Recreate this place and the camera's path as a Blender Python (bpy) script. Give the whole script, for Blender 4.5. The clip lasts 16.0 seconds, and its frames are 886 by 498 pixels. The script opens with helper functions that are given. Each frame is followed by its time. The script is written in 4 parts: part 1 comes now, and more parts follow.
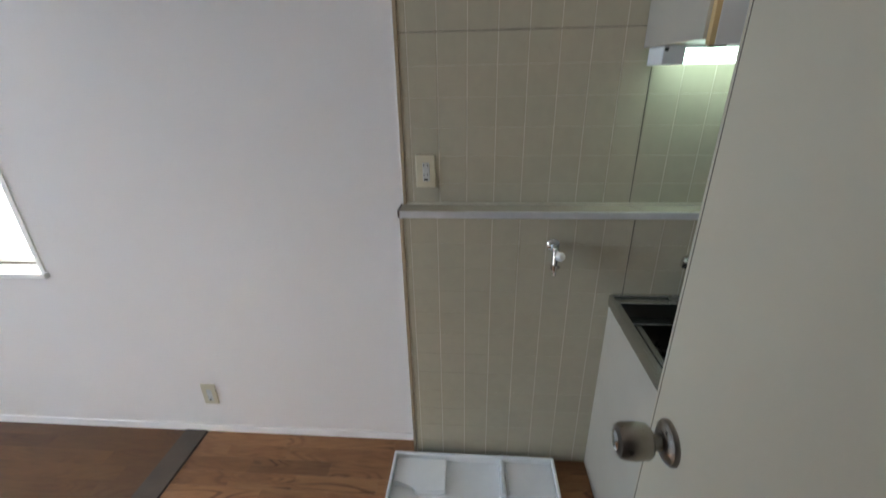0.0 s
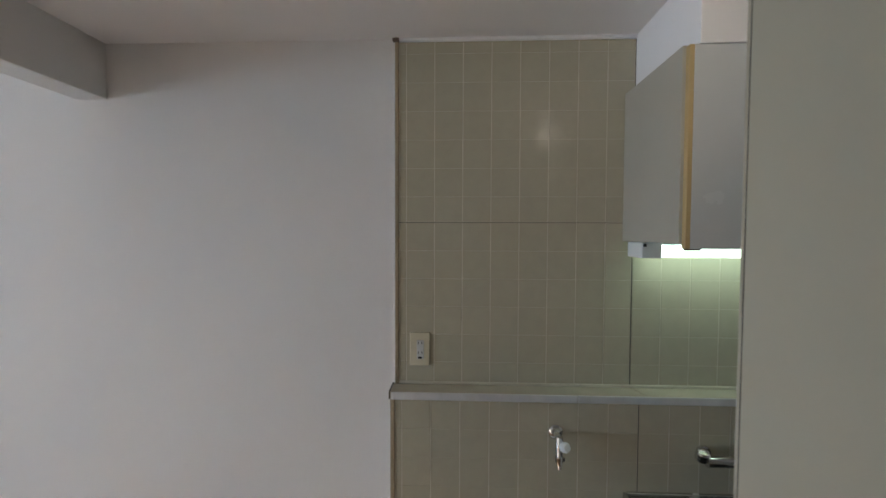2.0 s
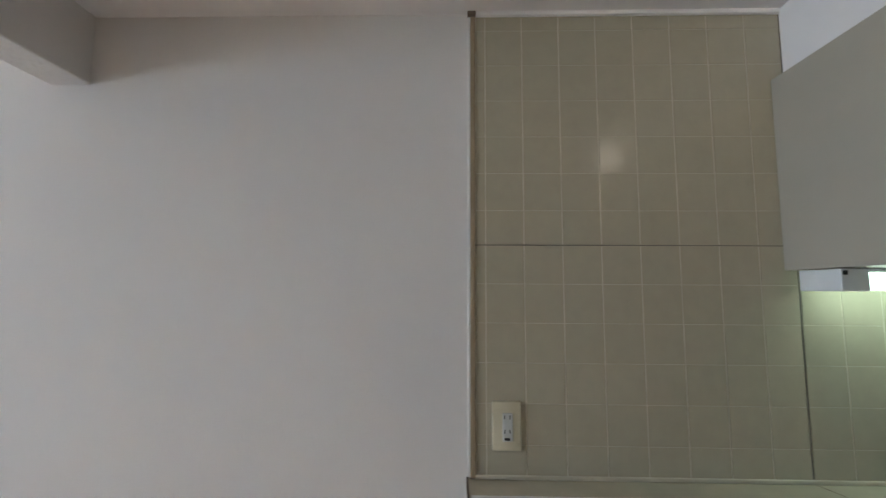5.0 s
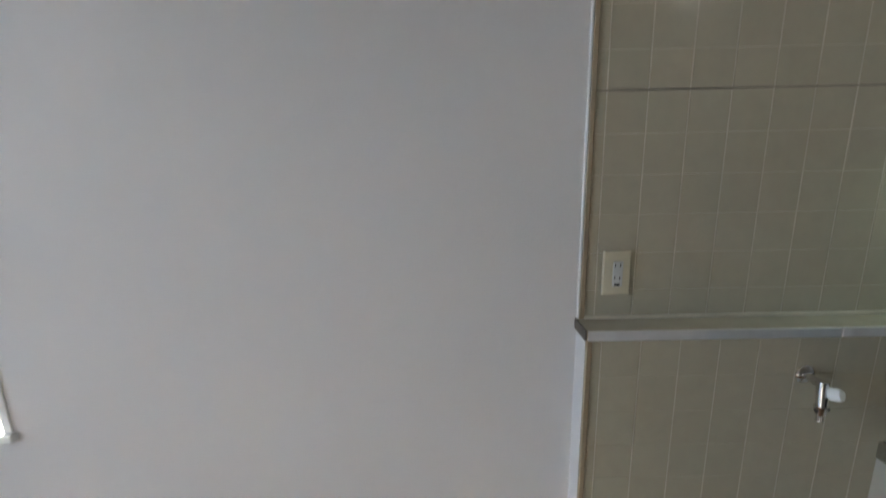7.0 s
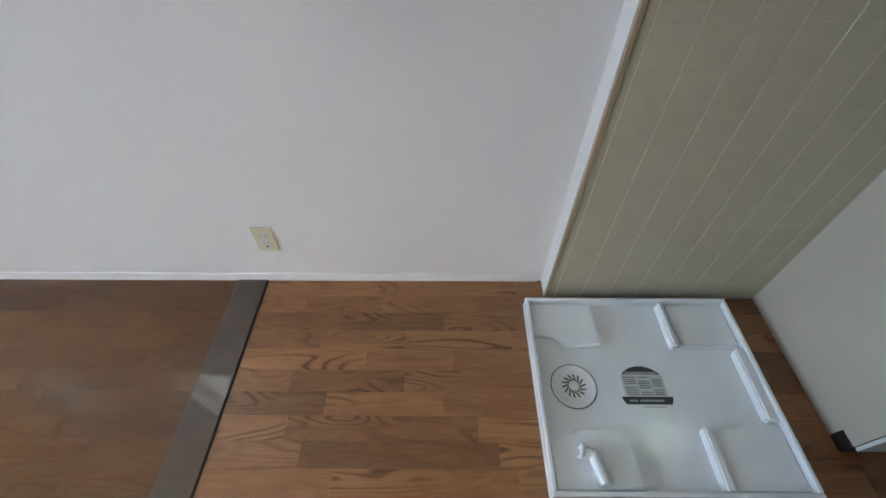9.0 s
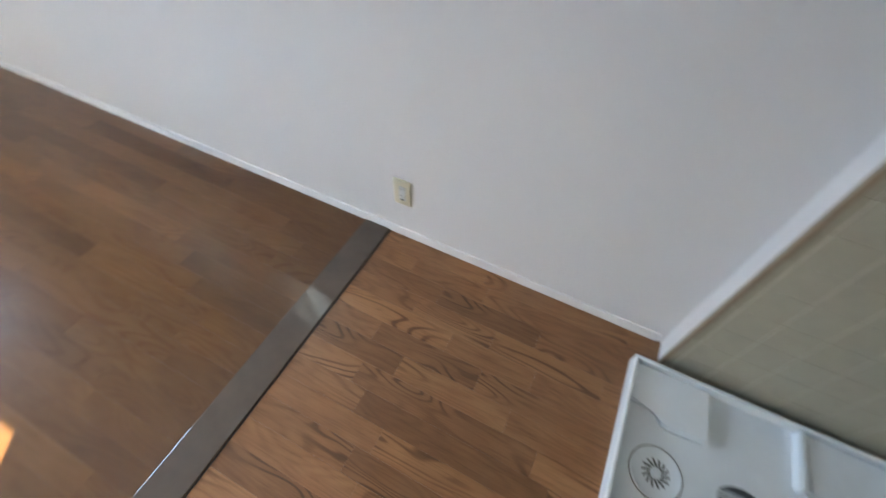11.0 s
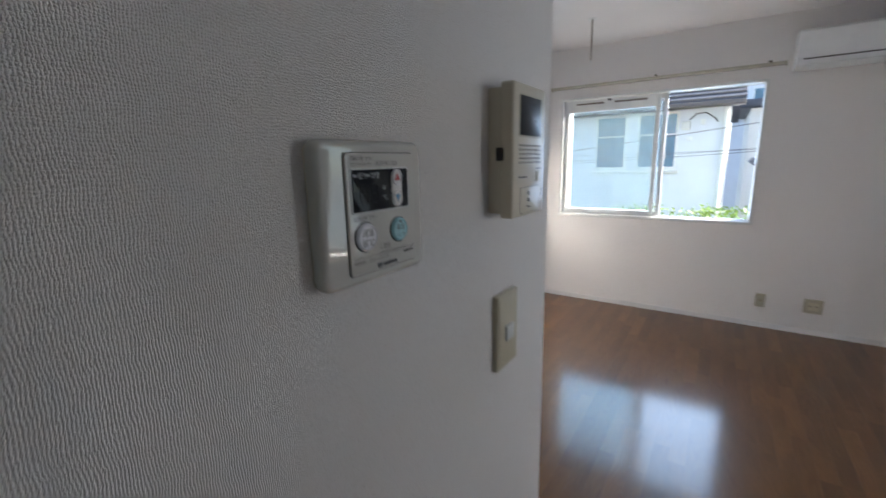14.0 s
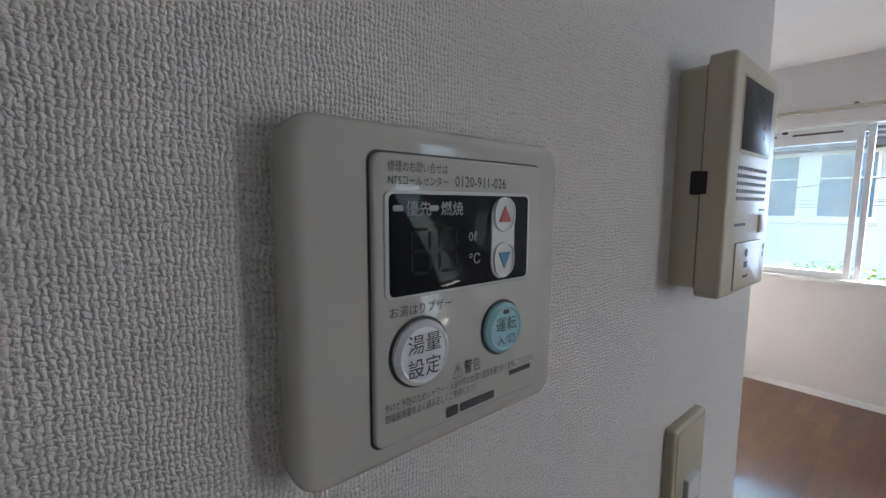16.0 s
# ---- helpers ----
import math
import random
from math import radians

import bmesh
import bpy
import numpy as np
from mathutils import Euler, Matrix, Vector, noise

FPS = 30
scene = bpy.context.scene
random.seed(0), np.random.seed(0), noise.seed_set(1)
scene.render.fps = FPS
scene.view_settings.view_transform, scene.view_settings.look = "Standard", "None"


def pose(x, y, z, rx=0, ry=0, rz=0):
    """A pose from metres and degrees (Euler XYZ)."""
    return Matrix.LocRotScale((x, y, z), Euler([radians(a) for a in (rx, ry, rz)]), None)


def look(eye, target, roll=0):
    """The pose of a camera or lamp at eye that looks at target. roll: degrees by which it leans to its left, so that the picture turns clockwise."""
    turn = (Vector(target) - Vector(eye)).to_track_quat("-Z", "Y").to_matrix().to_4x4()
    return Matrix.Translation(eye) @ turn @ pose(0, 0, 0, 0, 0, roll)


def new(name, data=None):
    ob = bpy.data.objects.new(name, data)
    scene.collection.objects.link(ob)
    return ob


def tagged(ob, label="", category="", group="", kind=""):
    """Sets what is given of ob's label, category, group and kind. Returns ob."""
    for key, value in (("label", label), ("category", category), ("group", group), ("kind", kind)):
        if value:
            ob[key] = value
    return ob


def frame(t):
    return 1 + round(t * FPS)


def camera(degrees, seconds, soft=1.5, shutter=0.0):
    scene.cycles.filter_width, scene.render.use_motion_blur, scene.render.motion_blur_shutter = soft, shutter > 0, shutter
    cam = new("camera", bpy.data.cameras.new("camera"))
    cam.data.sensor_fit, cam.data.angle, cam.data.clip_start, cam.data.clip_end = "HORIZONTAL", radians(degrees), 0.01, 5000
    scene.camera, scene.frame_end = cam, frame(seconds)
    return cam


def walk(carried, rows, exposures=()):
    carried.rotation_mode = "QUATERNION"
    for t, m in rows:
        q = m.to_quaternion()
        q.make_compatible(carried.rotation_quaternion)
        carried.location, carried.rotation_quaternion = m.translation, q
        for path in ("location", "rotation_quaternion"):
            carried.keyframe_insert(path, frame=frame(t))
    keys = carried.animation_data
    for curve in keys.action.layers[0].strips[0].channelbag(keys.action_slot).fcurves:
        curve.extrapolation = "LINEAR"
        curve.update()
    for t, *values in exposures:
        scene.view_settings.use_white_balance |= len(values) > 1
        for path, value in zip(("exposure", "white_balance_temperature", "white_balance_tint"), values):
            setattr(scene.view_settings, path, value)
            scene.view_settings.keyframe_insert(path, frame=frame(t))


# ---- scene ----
cam = camera(94.5, 16.0, 1.5, 0.4)
PATH = [
    (0, (0.265, -1.495, 1.677), (0.117, 0.339, 0.893), -1.2),
    (0.5, (0.277, -1.519, 1.726), (0.109, 0.41, 1.228), -0.4),
    (1, (0.254, -1.536, 1.743), (0.125, 0.443, 1.488), 0.4),
    (1.5, (0.239, -1.529, 1.762), (0.132, 0.463, 1.623), 0.3),
    (2, (0.229, -1.464, 1.764), (0.147, 0.533, 1.691), 0.2),
    (2.5, (0.213, -1.363, 1.771), (0.156, 0.637, 1.76), 0.4),
    (3, (0.216, -1.273, 1.783), (0.168, 0.726, 1.816), 0.7),
    (5.5, (-0.186, -1.062, 1.678), (-0.227, 0.928, 1.882), 0.1),
    (6, (-0.319, -1.091, 1.677), (-0.336, 0.904, 1.807), -0.5),
    (6.5, (-0.352, -1.1, 1.656), (-0.353, 0.9, 1.628), -0.8),
    (7, (-0.357, -1.048, 1.644), (-0.371, 0.908, 1.231), -1.2),
    (7.5, (-0.38, -1.002, 1.522), (-0.389, 0.84, 0.744), -1.3),
    (8, (-0.376, -0.968, 1.433), (-0.384, 0.685, 0.308), -1.4),
    (8.5, (-0.375, -0.968, 1.354), (-0.388, 0.476, -0.029), -0.9),
    (8.7, (-0.375, -0.969, 1.338), (-0.389, 0.396, -0.124), -0.6),
    (10.8, (-0.474, -0.906, 1.305), (-0.762, 0.218, -0.324), 5.0),
    (11, (-0.45, -0.907, 1.3), (-0.948, 0.208, -0.284), 3.2),
    (11.5, (-0.421, -0.879, 1.315), (-1.418, -0.001, -0.18), 0.4),
    (12, (-0.416, -0.969, 1.332), (-1.821, -0.431, 0.014), -0.3),
    (12.5, (-0.353, -1.058, 1.373), (-2.042, -0.98, 0.306), -2.0),
    (13, (-0.351, -1.096, 1.437), (-2.143, -1.478, 0.635), -2.3),
    (13.5, (-0.406, -1.124, 1.469), (-2.149, -1.914, 0.889), -1.8),
    (14, (-0.481, -1.197, 1.49), (-2.1, -2.295, 1.076), -1.3),
    (14.5, (-0.553, -1.281, 1.506), (-2.023, -2.607, 1.218), -0.8),
    (15, (-0.605, -1.32, 1.495), (-1.944, -2.787, 1.263), -0.0),
    (15.5, (-0.633, -1.328, 1.481), (-1.894, -2.865, 1.262), 0.2),
    (16, (-0.644, -1.328, 1.482), (-1.908, -2.863, 1.266), 0.2),
]
walk(cam, [(t, look(eye, target, roll)) for t, eye, target, roll in PATH],
     [(0, 3.45, 6600, 10), (0.5, 3.2, 6800, 10), (1.5, 3.1, 6850, 10), (3, 3.2, 6850, 10), (5.5, 3.32, 6900, 9), (7.5, 3.2, 6500, 8), (8.5, 3.5, 6400, 8), (11, 3.65, 6250, 7), (11.5, 3.2, 6050, 6),
      (12, 2.78, 6000, 6), (12.5, 2.25, 6000, 8), (13, 2.15, 6150, 9), (13.5, 2.25, 6250, 10), (14.5, 2.5, 6250, 11), (16, 2.7, 6250, 12)])

# ---- world, sun, window light ----
SUN_WAY = Vector((0.605 * math.cos(radians(32)), -0.796 * math.cos(radians(32)), -math.sin(radians(32))))
world = bpy.data.worlds.new("sky")
scene.world = world
world.use_nodes = True
wn = world.node_tree.nodes
sky = wn.new("ShaderNodeTexSky")
sky.sky_type = "NISHITA"
sky.sun_disc = False
sky.sun_elevation = radians(32)
sky.sun_rotation = radians(322.8)
world.node_tree.links.new(sky.outputs[0], wn["Background"].inputs[0])
wn["Background"].inputs[1].default_value = 0.10

sun_data = bpy.data.lights.new("sun", "SUN")
sun_data.energy, sun_data.angle, sun_data.color = 4.6, radians(0.5), (1.0, 0.93, 0.82)
sun = new("sun", sun_data)
sun.matrix_world = look((0, 6, 12), Vector((0, 6, 12)) + SUN_WAY)


def window_light(name, eye, target, width, height, watts, color, spread=180):
    data = bpy.data.lights.new(name, "AREA")
    data.shape, data.size, data.size_y, data.energy, data.color = "RECTANGLE", width, height, watts, color
    data.spread = radians(spread)
    ob = new(name, data)
    ob.matrix_world = look(eye, target)
    return ob


window_light("skylight_west", (-5.03, -1.80, 1.50), (-4.0, -1.80, 1.40), 1.6, 1.1, 3.7, (0.54, 0.74, 1.0), 84)
window_light("skylight_north_near", (-1.815, 0.165, 1.45), (-1.815, -1.0, 1.40), 0.34, 1.05, 1.12, (1.0, 0.975, 0.94))
window_light("skylight_north_far", (-2.72, 0.165, 1.45), (-2.72, -1.0, 1.40), 0.34, 1.05, 0.48, (1.0, 0.975, 0.94))


# ---- materials ----
def node_mat(name):
    m = bpy.data.materials.new(name)
    m.use_nodes = True
    nt = m.node_tree
    return m, nt, nt.nodes["Principled BSDF"]


def coords(nt, scale=(1, 1, 1), by_object=False):
    tc = nt.nodes.new("ShaderNodeTexCoord")
    mp = nt.nodes.new("ShaderNodeMapping")
    mp.inputs["Scale"].default_value = scale
    nt.links.new(tc.outputs["Object"], mp.inputs["Vector"])
    if by_object:
        info = nt.nodes.new("ShaderNodeObjectInfo")
        mul = nt.nodes.new("ShaderNodeMath")
        mul.operation = "MULTIPLY"
        mul.inputs[1].default_value = 37.0
        nt.links.new(info.outputs["Random"], mul.inputs[0])
        nt.links.new(mul.outputs[0], mp.inputs["Location"])
    return mp.outputs["Vector"]


def noise_tex(nt, vec, scale, detail=3.0, rough=0.55, distortion=0.0):
    n = nt.nodes.new("ShaderNodeTexNoise")
    n.inputs["Scale"].default_value = scale
    n.inputs["Detail"].default_value = detail
    n.inputs["Roughness"].default_value = rough
    n.inputs["Distortion"].default_value = distortion
    nt.links.new(vec, n.inputs["Vector"])
    return n.outputs["Fac"]


def ramp(nt, fac, stops):
    r = nt.nodes.new("ShaderNodeValToRGB")
    while len(r.color_ramp.elements) < len(stops):
        r.color_ramp.elements.new(0.5)
    for e, (p, c) in zip(r.color_ramp.elements, stops):
        e.position = p
        e.color = (*c, 1)
    nt.links.new(fac, r.inputs["Fac"])
    return r.outputs["Color"]


def mix(nt, fac, a, b, blend="MIX"):
    n = nt.nodes.new("ShaderNodeMix")
    n.data_type, n.blend_type = "RGBA", blend
    if isinstance(fac, float):
        n.inputs[0].default_value = fac
    else:
        nt.links.new(fac, n.inputs[0])
    for sock, v in ((n.inputs[6], a), (n.inputs[7], b)):
        if isinstance(v, tuple):
            sock.default_value = (*v, 1)
        else:
            nt.links.new(v, sock)
    return n.outputs[2]


def calc(nt, op, a, b=0.0):
    n = nt.nodes.new("ShaderNodeMath")
    n.operation = op
    for sock, v in zip(n.inputs, (a, b)):
        if isinstance(v, (int, float)):
            sock.default_value = v
        else:
            nt.links.new(v, sock)
    return n.outputs[0]


def bumped(nt, bsdf, height, strength, distance):
    b = nt.nodes.new("ShaderNodeBump")
    b.inputs["Strength"].default_value = strength
    b.inputs["Distance"].default_value = distance
    nt.links.new(height, b.inputs["Height"])
    nt.links.new(b.outputs["Normal"], bsdf.inputs["Normal"])


def plain(name, color, rough=0.5, metal=0.0, vary=0.06, scale=8.0, grain=0.0, grain_scale=400.0, wander=0.16):
    """Paint, plastic or metal with soft stains and, where wanted, fine relief."""
    m, nt, b = node_mat(name)
    v = coords(nt)
    dark = tuple(c * (1 - vary) for c in color)
    light = tuple(min(1, c * (1 + vary)) for c in color)
    fac = noise_tex(nt, v, scale, 5)
    nt.links.new(ramp(nt, fac, [(0.3, dark), (0.7, light)]), b.inputs["Base Color"])
    r = calc(nt, "MULTIPLY_ADD", noise_tex(nt, v, scale * 2.3, 4), wander)
    nt.nodes[r.node.name].inputs[2].default_value = max(0.015, rough - wander / 2)
    nt.links.new(r, b.inputs["Roughness"])
    b.inputs["Metallic"].default_value = metal
    if grain:
        bumped(nt, b, noise_tex(nt, v, grain_scale, 2), grain, 0.001)
    return m


def wallpaper(name, color):
    """Vinyl wall covering with a woven, fibrous emboss; shade between the threads is painted in."""
    m, nt, b = node_mat(name)
    tc = nt.nodes.new("ShaderNodeTexCoord")
    axes = nt.nodes.new("ShaderNodeSeparateXYZ")
    place = tc.outputs["Object"]
    nt.links.new(place, axes.inputs[0])
    drift = calc(nt, "ADD", calc(nt, "MULTIPLY", noise_tex(nt, place, 120, 3.0, 0.6), 1.8), calc(nt, "MULTIPLY", noise_tex(nt, place, 30, 1.0), 2.6))
    slack = calc(nt, "ADD", calc(nt, "MULTIPLY", noise_tex(nt, place, 190, 3.0, 0.6), 2.4), calc(nt, "MULTIPLY", noise_tex(nt, place, 34, 1.0), 2.6))
    u = calc(nt, "ADD", calc(nt, "MULTIPLY", calc(nt, "ADD", axes.outputs[0], axes.outputs[1]), 1 / 0.0018), drift)
    v = calc(nt, "ADD", calc(nt, "MULTIPLY", axes.outputs[2], 1 / 0.0022), slack)
    su = calc(nt, "SINE", calc(nt, "MULTIPLY", u, math.pi))
    sv = calc(nt, "SINE", calc(nt, "MULTIPLY", v, math.pi))
    over = calc(nt, "MULTIPLY", calc(nt, "MULTIPLY", su, sv), 0.46)
    warp = calc(nt, "MULTIPLY", calc(nt, "POWER", calc(nt, "ABSOLUTE", su), 0.7), calc(nt, "ADD", 0.57, over))
    weft = calc(nt, "MULTIPLY", calc(nt, "POWER", calc(nt, "ABSOLUTE", sv), 0.7), calc(nt, "SUBTRACT", 0.53, over))
    lumps = noise_tex(nt, place, 450, 4, 0.75)
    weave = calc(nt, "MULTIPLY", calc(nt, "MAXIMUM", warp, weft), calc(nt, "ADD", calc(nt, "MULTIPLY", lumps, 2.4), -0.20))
    relief = calc(nt, "ADD", weave, calc(nt, "MULTIPLY", noise_tex(nt, place, 1600, 2), 0.25))
    stain = noise_tex(nt, coords(nt), 1.3, 4)
    tone = ramp(nt, stain, [(0.3, tuple(c * 0.965 for c in color)), (0.7, color)])
    # cavity shade of the weave, multiplied into the base colour where relief is low
    pit_shade = ramp(nt, weave, [(0.05, (0.40, 0.355, 0.315)), (0.38, (1, 1, 1))])
    nt.links.new(mix(nt, 1.0, tone, pit_shade, "MULTIPLY"), b.inputs["Base Color"])
    b.inputs["Roughness"].default_value = 0.72
    b.inputs["Specular IOR Level"].default_value = 0.3
    bumped(nt, b, relief, 1.0, 0.0014)
    return m


def wood(name, dark, mid, light, gloss, figure=0.4, wear=0.22, late=0.6, ripple=0.05, spread=1.0, shine=0.40, pore=0.28, coat=0.10, coat_rough=0.20):
    """Varnished oak strips; each strip takes its own tone and figure."""
    m, nt, b = node_mat(name)
    info = nt.nodes.new("ShaderNodeObjectInfo")
    hill = noise_tex(nt, coords(nt, (2.0, 10.0, 1.0), True), 1.0, 1.4, 0.4, 0.4)
    rings = calc(nt, "SINE", calc(nt, "MULTIPLY", hill, 80.0))
    rings = calc(nt, "MULTIPLY_ADD", rings, 0.5)
    nt.nodes[rings.node.name].inputs[2].default_value = 0.5
    cloud = noise_tex(nt, coords(nt, (3.0, 9.0, 1.0), True), 1.0, 4, 0.6)
    pores = noise_tex(nt, coords(nt, (9.0, 300.0, 1.0), True), 1.0, 3, 0.65)
    soft = calc(nt, "ADD", calc(nt, "MULTIPLY", rings, figure), calc(nt, "MULTIPLY", cloud, 1.0 - figure))
    base = ramp(nt, soft, [(0.14, dark), (0.42, mid), (0.80, light)])
    tone = ramp(nt, info.outputs["Random"], [(0.0, (1 - 0.34 * spread, 1 - 0.36 * spread, 1 - 0.38 * spread)), (0.35, (0.95, 0.945, 0.94)), (0.8, (1.06, 1.06, 1.05)), (1.0, (1 + 0.30 * spread, 1 + 0.30 * spread, 1 + 0.26 * spread))])
    col = mix(nt, 1.0, base, tone, "MULTIPLY")
    col = mix(nt, 1.0, col, ramp(nt, pores, [(0.30, (1 - pore, 0.985 - 1.05 * pore, 0.97 - 1.1 * pore)), (0.50, (1, 1, 1))]), "MULTIPLY")
    flame = noise_tex(nt, coords(nt, (1.3, 5.0, 1.0), True), 1.0, 2)
    line = mix(nt, ramp(nt, flame, [(0.50, (0.08, 0.08, 0.08)), (0.62, (1, 1, 1))]), (1, 1, 1), ramp(nt, rings, [(0.04, (late, late * 0.93, late * 0.86)), (0.36, (1, 1, 1))]))
    col = mix(nt, 1.0, col, line, "MULTIPLY")
    scuff = noise_tex(nt, coords(nt, (3, 3, 3), True), 2.2, 6, 0.65)
    nt.links.new(col, b.inputs["Base Color"])
    r = calc(nt, "MULTIPLY_ADD", scuff, wear)
    nt.nodes[r.node.name].inputs[2].default_value = gloss - wear / 2
    nt.links.new(r, b.inputs["Roughness"])
    b.inputs["Specular IOR Level"].default_value = shine
    b.inputs["Coat Weight"].default_value = coat
    b.inputs["Coat Roughness"].default_value = coat_rough
    wavy = calc(nt, "ADD", calc(nt, "MULTIPLY", cloud, 0.2), noise_tex(nt, coords(nt), 9, 2))
    if ripple:
        bumped(nt, b, wavy, ripple, 0.0010)
    return m


def tile_mat(name, color):
    m, nt, b = node_mat(name)
    info = nt.nodes.new("ShaderNodeObjectInfo")
    v = coords(nt, (1, 1, 1), True)
    cloud = noise_tex(nt, v, 22, 5, 0.6)
    base = ramp(nt, cloud, [(0.25, tuple(c * 0.95 for c in color)), (0.75, tuple(c * 1.04 for c in color))])
    tone = ramp(nt, info.outputs["Random"], [(0.0, (0.98, 0.98, 0.975)), (1.0, (1.015, 1.015, 1.015))])
    nt.links.new(mix(nt, 1.0, base, tone, "MULTIPLY"), b.inputs["Base Color"])
    b.inputs["Roughness"].default_value = 0.17
    b.inputs["Specular IOR Level"].default_value = 0.11
    bumped(nt, b, noise_tex(nt, v, 46, 3), 0.05, 0.0010)
    return m


def glass_mat(name, tint, rough=0.0, haze=0.0, frosted=False):
    m, nt, b = node_mat(name)
    clear = nt.nodes.new("ShaderNodeBsdfTransparent")
    clear.inputs[0].default_value = (*tint, 1)
    gloss = nt.nodes.new("ShaderNodeBsdfGlossy")
    gloss.inputs["Roughness"].default_value = rough
    fres = nt.nodes.new("ShaderNodeFresnel")
    fres.inputs[0].default_value = 1.45
    both = nt.nodes.new("ShaderNodeMixShader")
    nt.links.new(fres.outputs[0], both.inputs[0])
    nt.links.new(clear.outputs[0], both.inputs[1])
    nt.links.new(gloss.outputs[0], both.inputs[2])
    end = both.outputs[0]
    if haze:
        dust = nt.nodes.new("ShaderNodeBsdfTranslucent" if frosted else "ShaderNodeBsdfDiffuse")
        dust.inputs[0].default_value = (0.85, 0.87, 0.88, 1)
        veil = nt.nodes.new("ShaderNodeMixShader")
        patch = calc(nt, "MULTIPLY", noise_tex(nt, coords(nt), 6, 4), haze * 2)
        nt.links.new(patch, veil.inputs[0])
        nt.links.new(end, veil.inputs[1])
        nt.links.new(dust.outputs[0], veil.inputs[2])
        end = veil.outputs[0]
    nt.links.new(end, nt.nodes["Material Output"].inputs["Surface"])
    return m


def glow(name, color, strength):
    m, nt, b = node_mat(name)
    b.inputs["Base Color"].default_value = (*color, 1)
    b.inputs["Emission Color"].default_value = (*color, 1)
    b.inputs["Emission Strength"].default_value = strength
    return m


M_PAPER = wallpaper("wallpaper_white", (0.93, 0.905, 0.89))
M_CEIL = plain("ceiling_paper", (0.82, 0.80, 0.80), 0.8, scale=1.5, vary=0.03, grain=0.25, grain_scale=260)
M_BEAMP = M_PAPER
M_BASE = plain("baseboard_white", (0.78, 0.77, 0.77), 0.4, vary=0.05, scale=5)
M_TILE = tile_mat("kitchen_tile", (0.415, 0.385, 0.300))
M_GROUT = plain("grout_cream", (0.555, 0.52, 0.425), 0.3, scale=9, vary=0.14)
M_JOINT = plain("joint_dark", (0.14, 0.125, 0.10), 0.7)
M_TRIM = plain("trim_tan", (0.31, 0.24, 0.16), 0.4)
M_TRIMDARK = plain("trim_brown", (0.10, 0.075, 0.055), 0.45)
M_LEDGE = plain("ledge_cream", (0.50, 0.465, 0.38), 0.18, scale=12)
M_ALU = plain("aluminium", (0.70, 0.71, 0.73), 0.36, 0.45, vary=0.08, scale=14)
M_WOODK = wood("oak_kitchen", (0.185, 0.083, 0.033), (0.250, 0.117, 0.048), (0.340, 0.168, 0.072), 0.33, 0.10, 0.06, 0.46, 0.05, 0.9, 0.42, 0.30)
M_WOODM = wood("oak_main", (0.080, 0.034, 0.0105), (0.116, 0.0510, 0.0158), (0.158, 0.072, 0.0230), 0.31, 0.06, 0.03, 0.90, 0.0, 0.70, 0.14, 0.10, 0.72, 0.13)
M_UNDER = plain("floor_gap", (0.035, 0.018, 0.010), 0.7)
M_STRIP = plain("threshold_brown", (0.098, 0.073, 0.055), 0.07, vary=0.16, scale=7, wander=0.06)
M_CABSIDE = plain("laminate_beige", (0.42, 0.388, 0.322), 0.45, scale=3, vary=0.05)
M_CABFRONT = plain("laminate_grey", (0.58, 0.595, 0.59), 0.24, scale=3, vary=0.05)
M_EDGE = plain("edge_band", (0.50, 0.36, 0.17), 0.45)
M_DOOR = plain("door_cream", (0.46, 0.402, 0.298), 0.42, scale=2.2, vary=0.05, grain=0.08, grain_scale=240)
M_STEEL = plain("stainless", (0.50, 0.50, 0.49), 0.24, 1.0, vary=0.05, scale=3)
# near-black instead of steel: the basin's shade and dark reflections as colour
M_BASINSHADE = plain("basin_steel_shaded", (0.020, 0.020, 0.019), 0.30, 0.3, vary=0.1, scale=4)
M_NICKEL = plain("satin_nickel", (0.31, 0.28, 0.245), 0.30, 1.0, vary=0.1, scale=30)
M_CHROME = plain("chrome", (0.72, 0.72, 0.72), 0.10, 1.0, vary=0.04, scale=30)
M_WHITEP = plain("plastic_white", (0.78, 0.79, 0.79), 0.38, scale=10, vary=0.04)
M_STICKER = plain("sticker_white", (0.80, 0.82, 0.82), 0.14, scale=20, vary=0.03)
M_PAN = plain("pan_plastic", (0.78, 0.80, 0.82), 0.16, scale=6, vary=0.05, grain=0.05, grain_scale=300)
M_IVORY = plain("plastic_ivory", (0.54, 0.50, 0.37), 0.42, scale=14, vary=0.05)
M_IVORYD = plain("plastic_ivory_aged", (0.42, 0.385, 0.29), 0.42, scale=14, vary=0.06)
M_INSERT = plain("insert_grey", (0.52, 0.54, 0.54), 0.40, scale=20)
M_SLOT = plain("slot_grey", (0.13, 0.125, 0.12), 0.5)
M_DARK = plain("slot_black", (0.012, 0.012, 0.012), 0.45)
M_REMOTE = plain("remote_grey", (0.45, 0.445, 0.42), 0.05, scale=9, vary=0.04, wander=0.03)
M_SCREEN = plain("display_black", (0.010, 0.011, 0.014), 0.04, scale=20, wander=0.02)
M_SCREEN.node_tree.nodes["Principled BSDF"].inputs["Specular IOR Level"].default_value = 0.12
M_BTNW = plain("button_white", (0.66, 0.67, 0.72), 0.28, scale=20)
M_BTNB = plain("button_blue", (0.30, 0.55, 0.62), 0.22, scale=20)
M_INK = plain("ink_grey", (0.035, 0.037, 0.04), 0.5)
